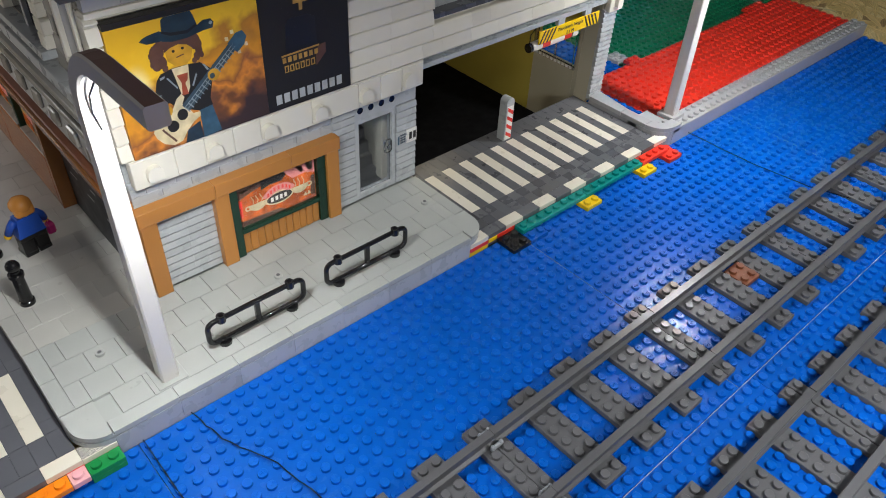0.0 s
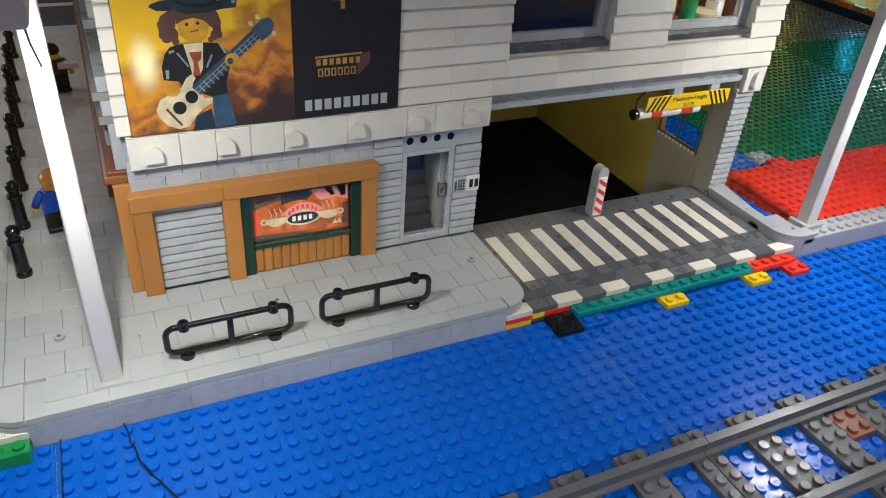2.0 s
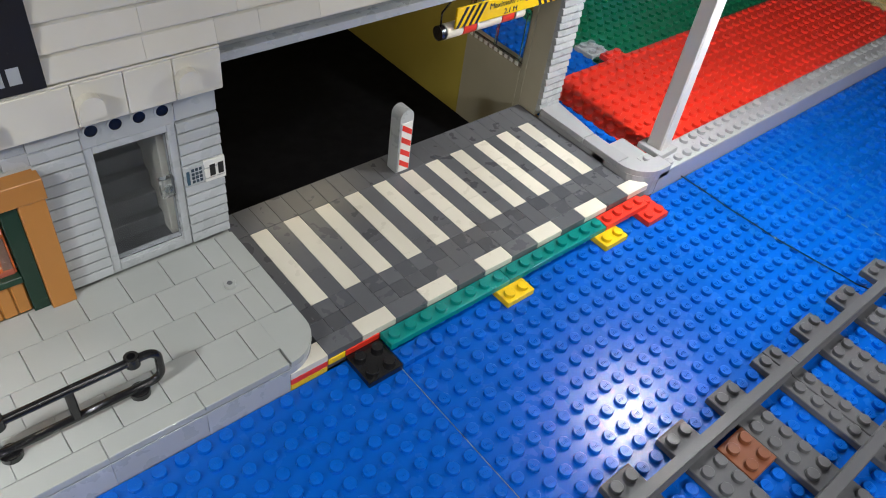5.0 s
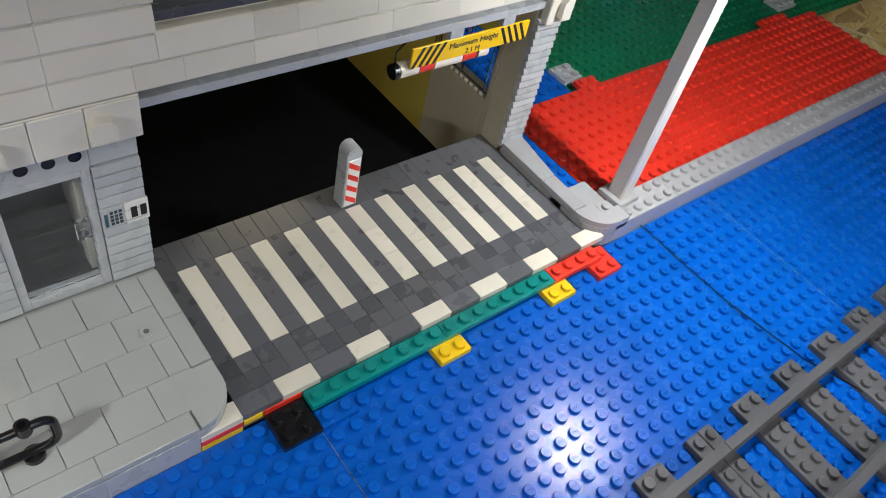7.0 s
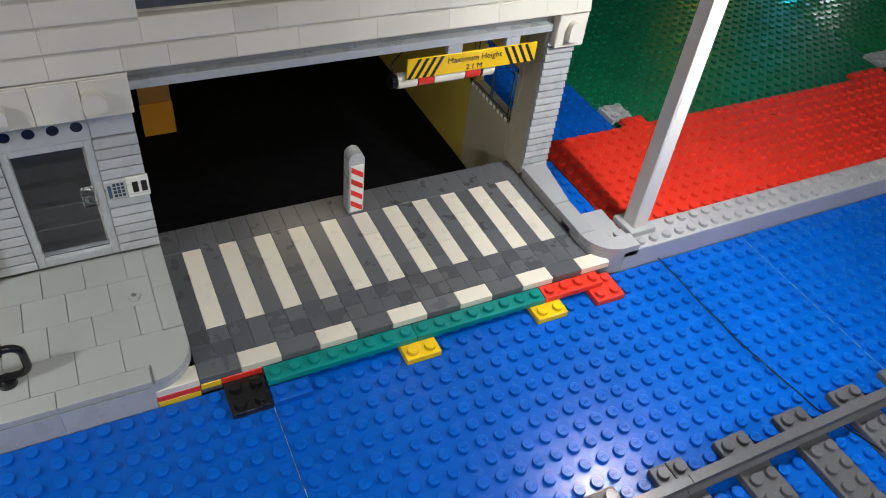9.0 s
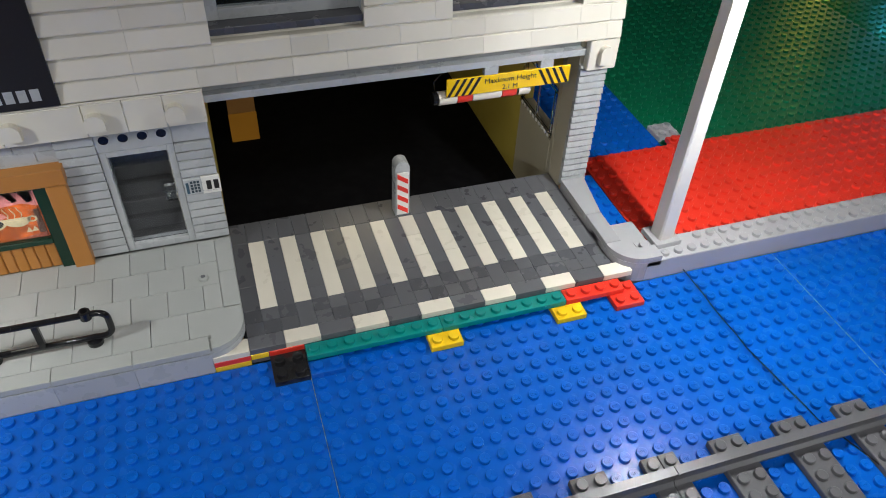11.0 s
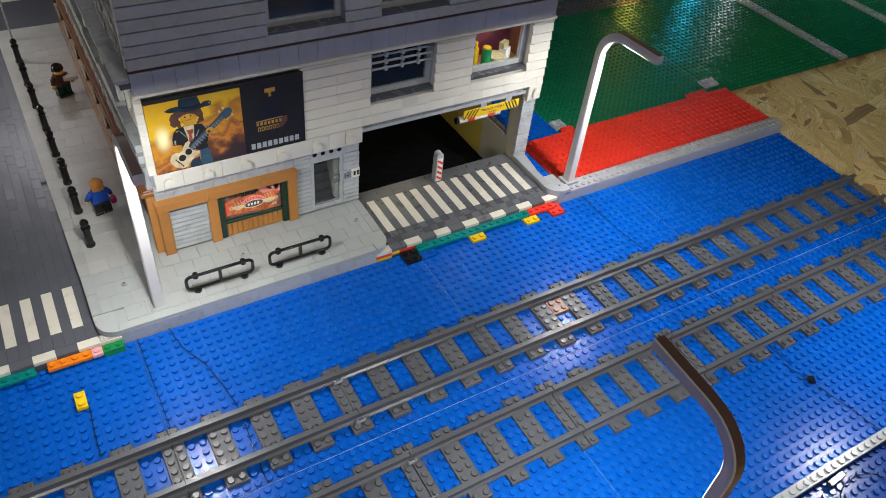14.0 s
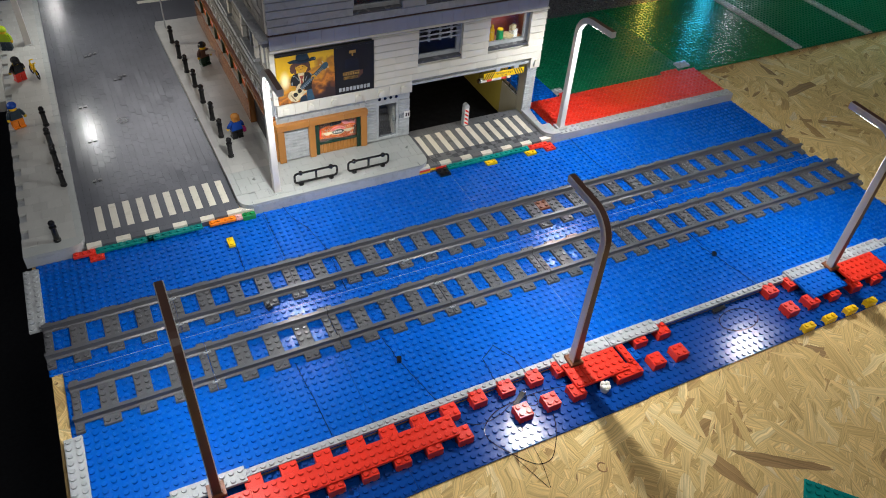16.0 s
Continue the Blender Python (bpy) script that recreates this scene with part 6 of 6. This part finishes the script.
def figure(at, turn, label, legs, torso, head, hat, bag=None):
    g = Geo()
    for sx in (-1, 1):
        g.box((sx * 0.5 - 0.45, -0.5, 0), (sx * 0.5 + 0.45, 0.75, 0.35), legs, 0.05)
        g.box((sx * 0.5 - 0.45, -0.45, 0.3), (sx * 0.5 + 0.45, 0.45, 1.35), legs, 0.06)
    g.box((-0.95, -0.45, 1.3), (0.95, 0.45, 1.65), legs, 0.05)
    g.prism([(-0.98, 1.65), (0.98, 1.65), (0.72, 3.2), (-0.72, 3.2)], -0.45, 0.45, torso, axis=1)
    for sx in (-1, 1):
        g.tube([(sx * 0.78, 0, 3.0), (sx * 1.1, 0.05, 2.6), (sx * 1.3, 0.3, 2.0)], 0.27, torso, 10)
        g.ball((sx * 1.34, 0.4, 1.8), 0.27, head, 10, 6)
    g.cyl((0, 0, 3.2), 0.38, 0.15, head)
    g.cyl((0, 0, 3.32), 0.58, 1.05, head, 16, c=0.15)
    g.ball((0, -0.06, 4.05), 0.76, hat, 14, 8, 0.85)
    g.box((-0.66, -0.7, 3.3), (0.66, -0.1, 4.1), hat, 0.2)
    if bag:
        g.box((1.15, -0.1, 0.6), (1.75, 0.5, 1.5), bag, 0.12).tube([(1.25, 0.2, 1.5), (1.42, 0.2, 1.85), (1.6, 0.2, 1.5)], 0.07, bag, 6)
    thing("toy_figure", label, "toy figure", at, turn, g, group="toy figures")


figure((-27.6, 18.75, TOP), 10, "toy figure with auburn hair, blue top and pink bag", BLACK, SHIRT, SKIN, HAIR, MAGENTA)
figure((-27.0, 45.6, TOP), 200, "toy figure in dark clothes holding a pale tray", DKGREEN, PRINT_BROWN, SKIN, BLACK)
figure((-60.4, 34.6, TOP), 200, "toy figure with a bright blue cap and orange legs", ORANGE, PRINT_NAVY, SKIN, SHIRT)
figure((-59.1, 50.7, TOP), 30, "toy figure in black with red legs beside a bicycle", RED, BLACK, SKIN, BLACK)
LIME = plastic("lime_plastic", (0.45, 0.62, 0.02))
figure((-60.6, 64.0, TOP), 160, "toy figure with a lime green cap", PRINT_NAVY, LIME, SKIN, LIME)
thing("tray", "pale tray held out by the dark toy figure", "tray", (-25.8, 45.2, TOP + 2.4), geo=Geo().box((-0.9, -0.5, 0), (0.9, 0.5, 0.5), PAPER))
bike = thing("toy_bicycle", "yellow toy bicycle standing on the sidewalk", "bicycle", (-56.6, 51.2, TOP), 18)
for y in (-1.4, 1.4):
    part("wheel", Geo().tube([(0, y + 0.8 * math.cos(radians(a)), 0.9 + 0.8 * math.sin(radians(a))) for a in range(0, 361, 20)], 0.12, BLACK, 6), bike)
part("frame", Geo().tube([(0, -0.7, 2.2), (0, -0.9, 3.0), (0.3, -1.1, 3.1)], 0.16, YELLOW, 6).tube([(0, -1.4, 0.9), (0, -0.7, 2.2), (0, 1.0, 2.3), (0, 1.4, 0.9)], 0.15, YELLOW, 6).tube([(0, -0.7, 2.2), (0, 0.1, 0.9), (0, 1.0, 2.3)], 0.15, YELLOW, 6).tube([(0, 1.0, 2.3), (0, 0.9, 2.9), (0.6, 0.7, 3.0)], 0.12, YELLOW, 6), bike)


# ---- far side of the table ----
baseplate(34, 44, 66, 62, 0.2, DGREY, "dark grey studded base plate behind the green ones", n=8)
baseplate(66, 44, 92, 62, 0.2, DGREY, "dark grey studded base plate behind the green ones", n=8)
low = thing("low_wall", "low dark wall with amber bricks behind the green plates", "wall", geo=Geo().box((92.5, 44, 0.2), (94, 68, 1.6), PRINT_NAVY))
for k in range(8):
    piece("brick", (1.3, 2.2, 0.8), ORANGE if k % 2 else TANBROWN, low, (92.6, 44.5 + k * 2.9, 1.6))
for name, x, y, w, rgb, power, label in (("light_panel", 119, 86, 9, (0.85, 0.8, 0.08), 24, "tall yellow glowing display panel"), ("light_panel", 148, 90, 10, (0.03, 0.6, 0.95), 60, "tall cyan glowing display panel"), ("light_panel", 156, 83, 6, (0.9, 0.95, 1.0), 28, "tall white glowing display panel")):
    t = thing(name, label, "display panel", (x, y, -0.2), 40, group="glowing display panels")
    part("panel", Geo().box((-w / 2, 0, 14), (w / 2, 0.6, 46), glowing("display_glow", rgb, power), 0.1), t)
    part("stand", Geo().box((-w / 2, 0.1, 0), (w / 2, 1.6, 14), DARKROOM).box((-w / 2 - 0.5, 0.62, 13), (w / 2 + 0.5, 1.6, 47), DARKROOM), t)
teal = baseplate(0, 0, 14, 10, 0, TEAL, "teal studded plate lying on the strand board", n=12, name="teal_plate", group="")
teal.matrix_basis = pose(15.8 * S, -69.4 * S, FRONT * S, 0, 0, -48) @ pose(0, -10 * S, 0)
# end of the street
far = thing("road", "dark grey cross street behind the building", "road", geo=Geo().box((-90, 84.02, 0), (20, 130, ROAD - 0.02), ROADGREY).box((-32, 67.05, 0), (24.8, 84, ROAD - 0.03), ROADGREY), kind="structure")
part("white_line", Geo().box((-34.4, 78.6, ROAD - 0.4), (-19, 80.0, ROAD + 0.012), WHITE), far, "white painted line")
car = thing("toy_car", "red toy car parked at the cross street", "car", (-26.5, 90, ROAD), 8)
part("body", Geo().prism([(-4, 0.6), (4, 0.6), (4, 1.8), (2.4, 2.1), (1.4, 3.3), (-2.2, 3.3), (-3.2, 2.0), (-4, 1.8)], -1.9, 1.9, RED, axis=1), car)
part("window", Geo().box((-2.2, -1.95, 2.1), (1.4, 1.95, 3.0), PRINT_NAVY), car)
for x in (-2.5, 2.5):
    for y in (-2.0, 1.6):
        w = part("wheel", Geo().cyl((x, y, 0.75), 0.75, 0.5, BLACK, 16, axis=1), car)
        part("hub", Geo().cyl((x, y - 0.04, 0.75), 0.35, 0.6, LGREY, 12, axis=1), w)
pole = thing("traffic_pole", "thin grey pole with a small dark signal", "pole", (-31.1, 63.5, TOP))
part("post", Geo().cyl((0, 0, 0), 0.14, 9, LGREY, 10), pole)
part("signal", Geo().box((-0.4, -0.3, 6.5), (0.4, 0.3, 8.0), BLACK), pole, "small black signal box")
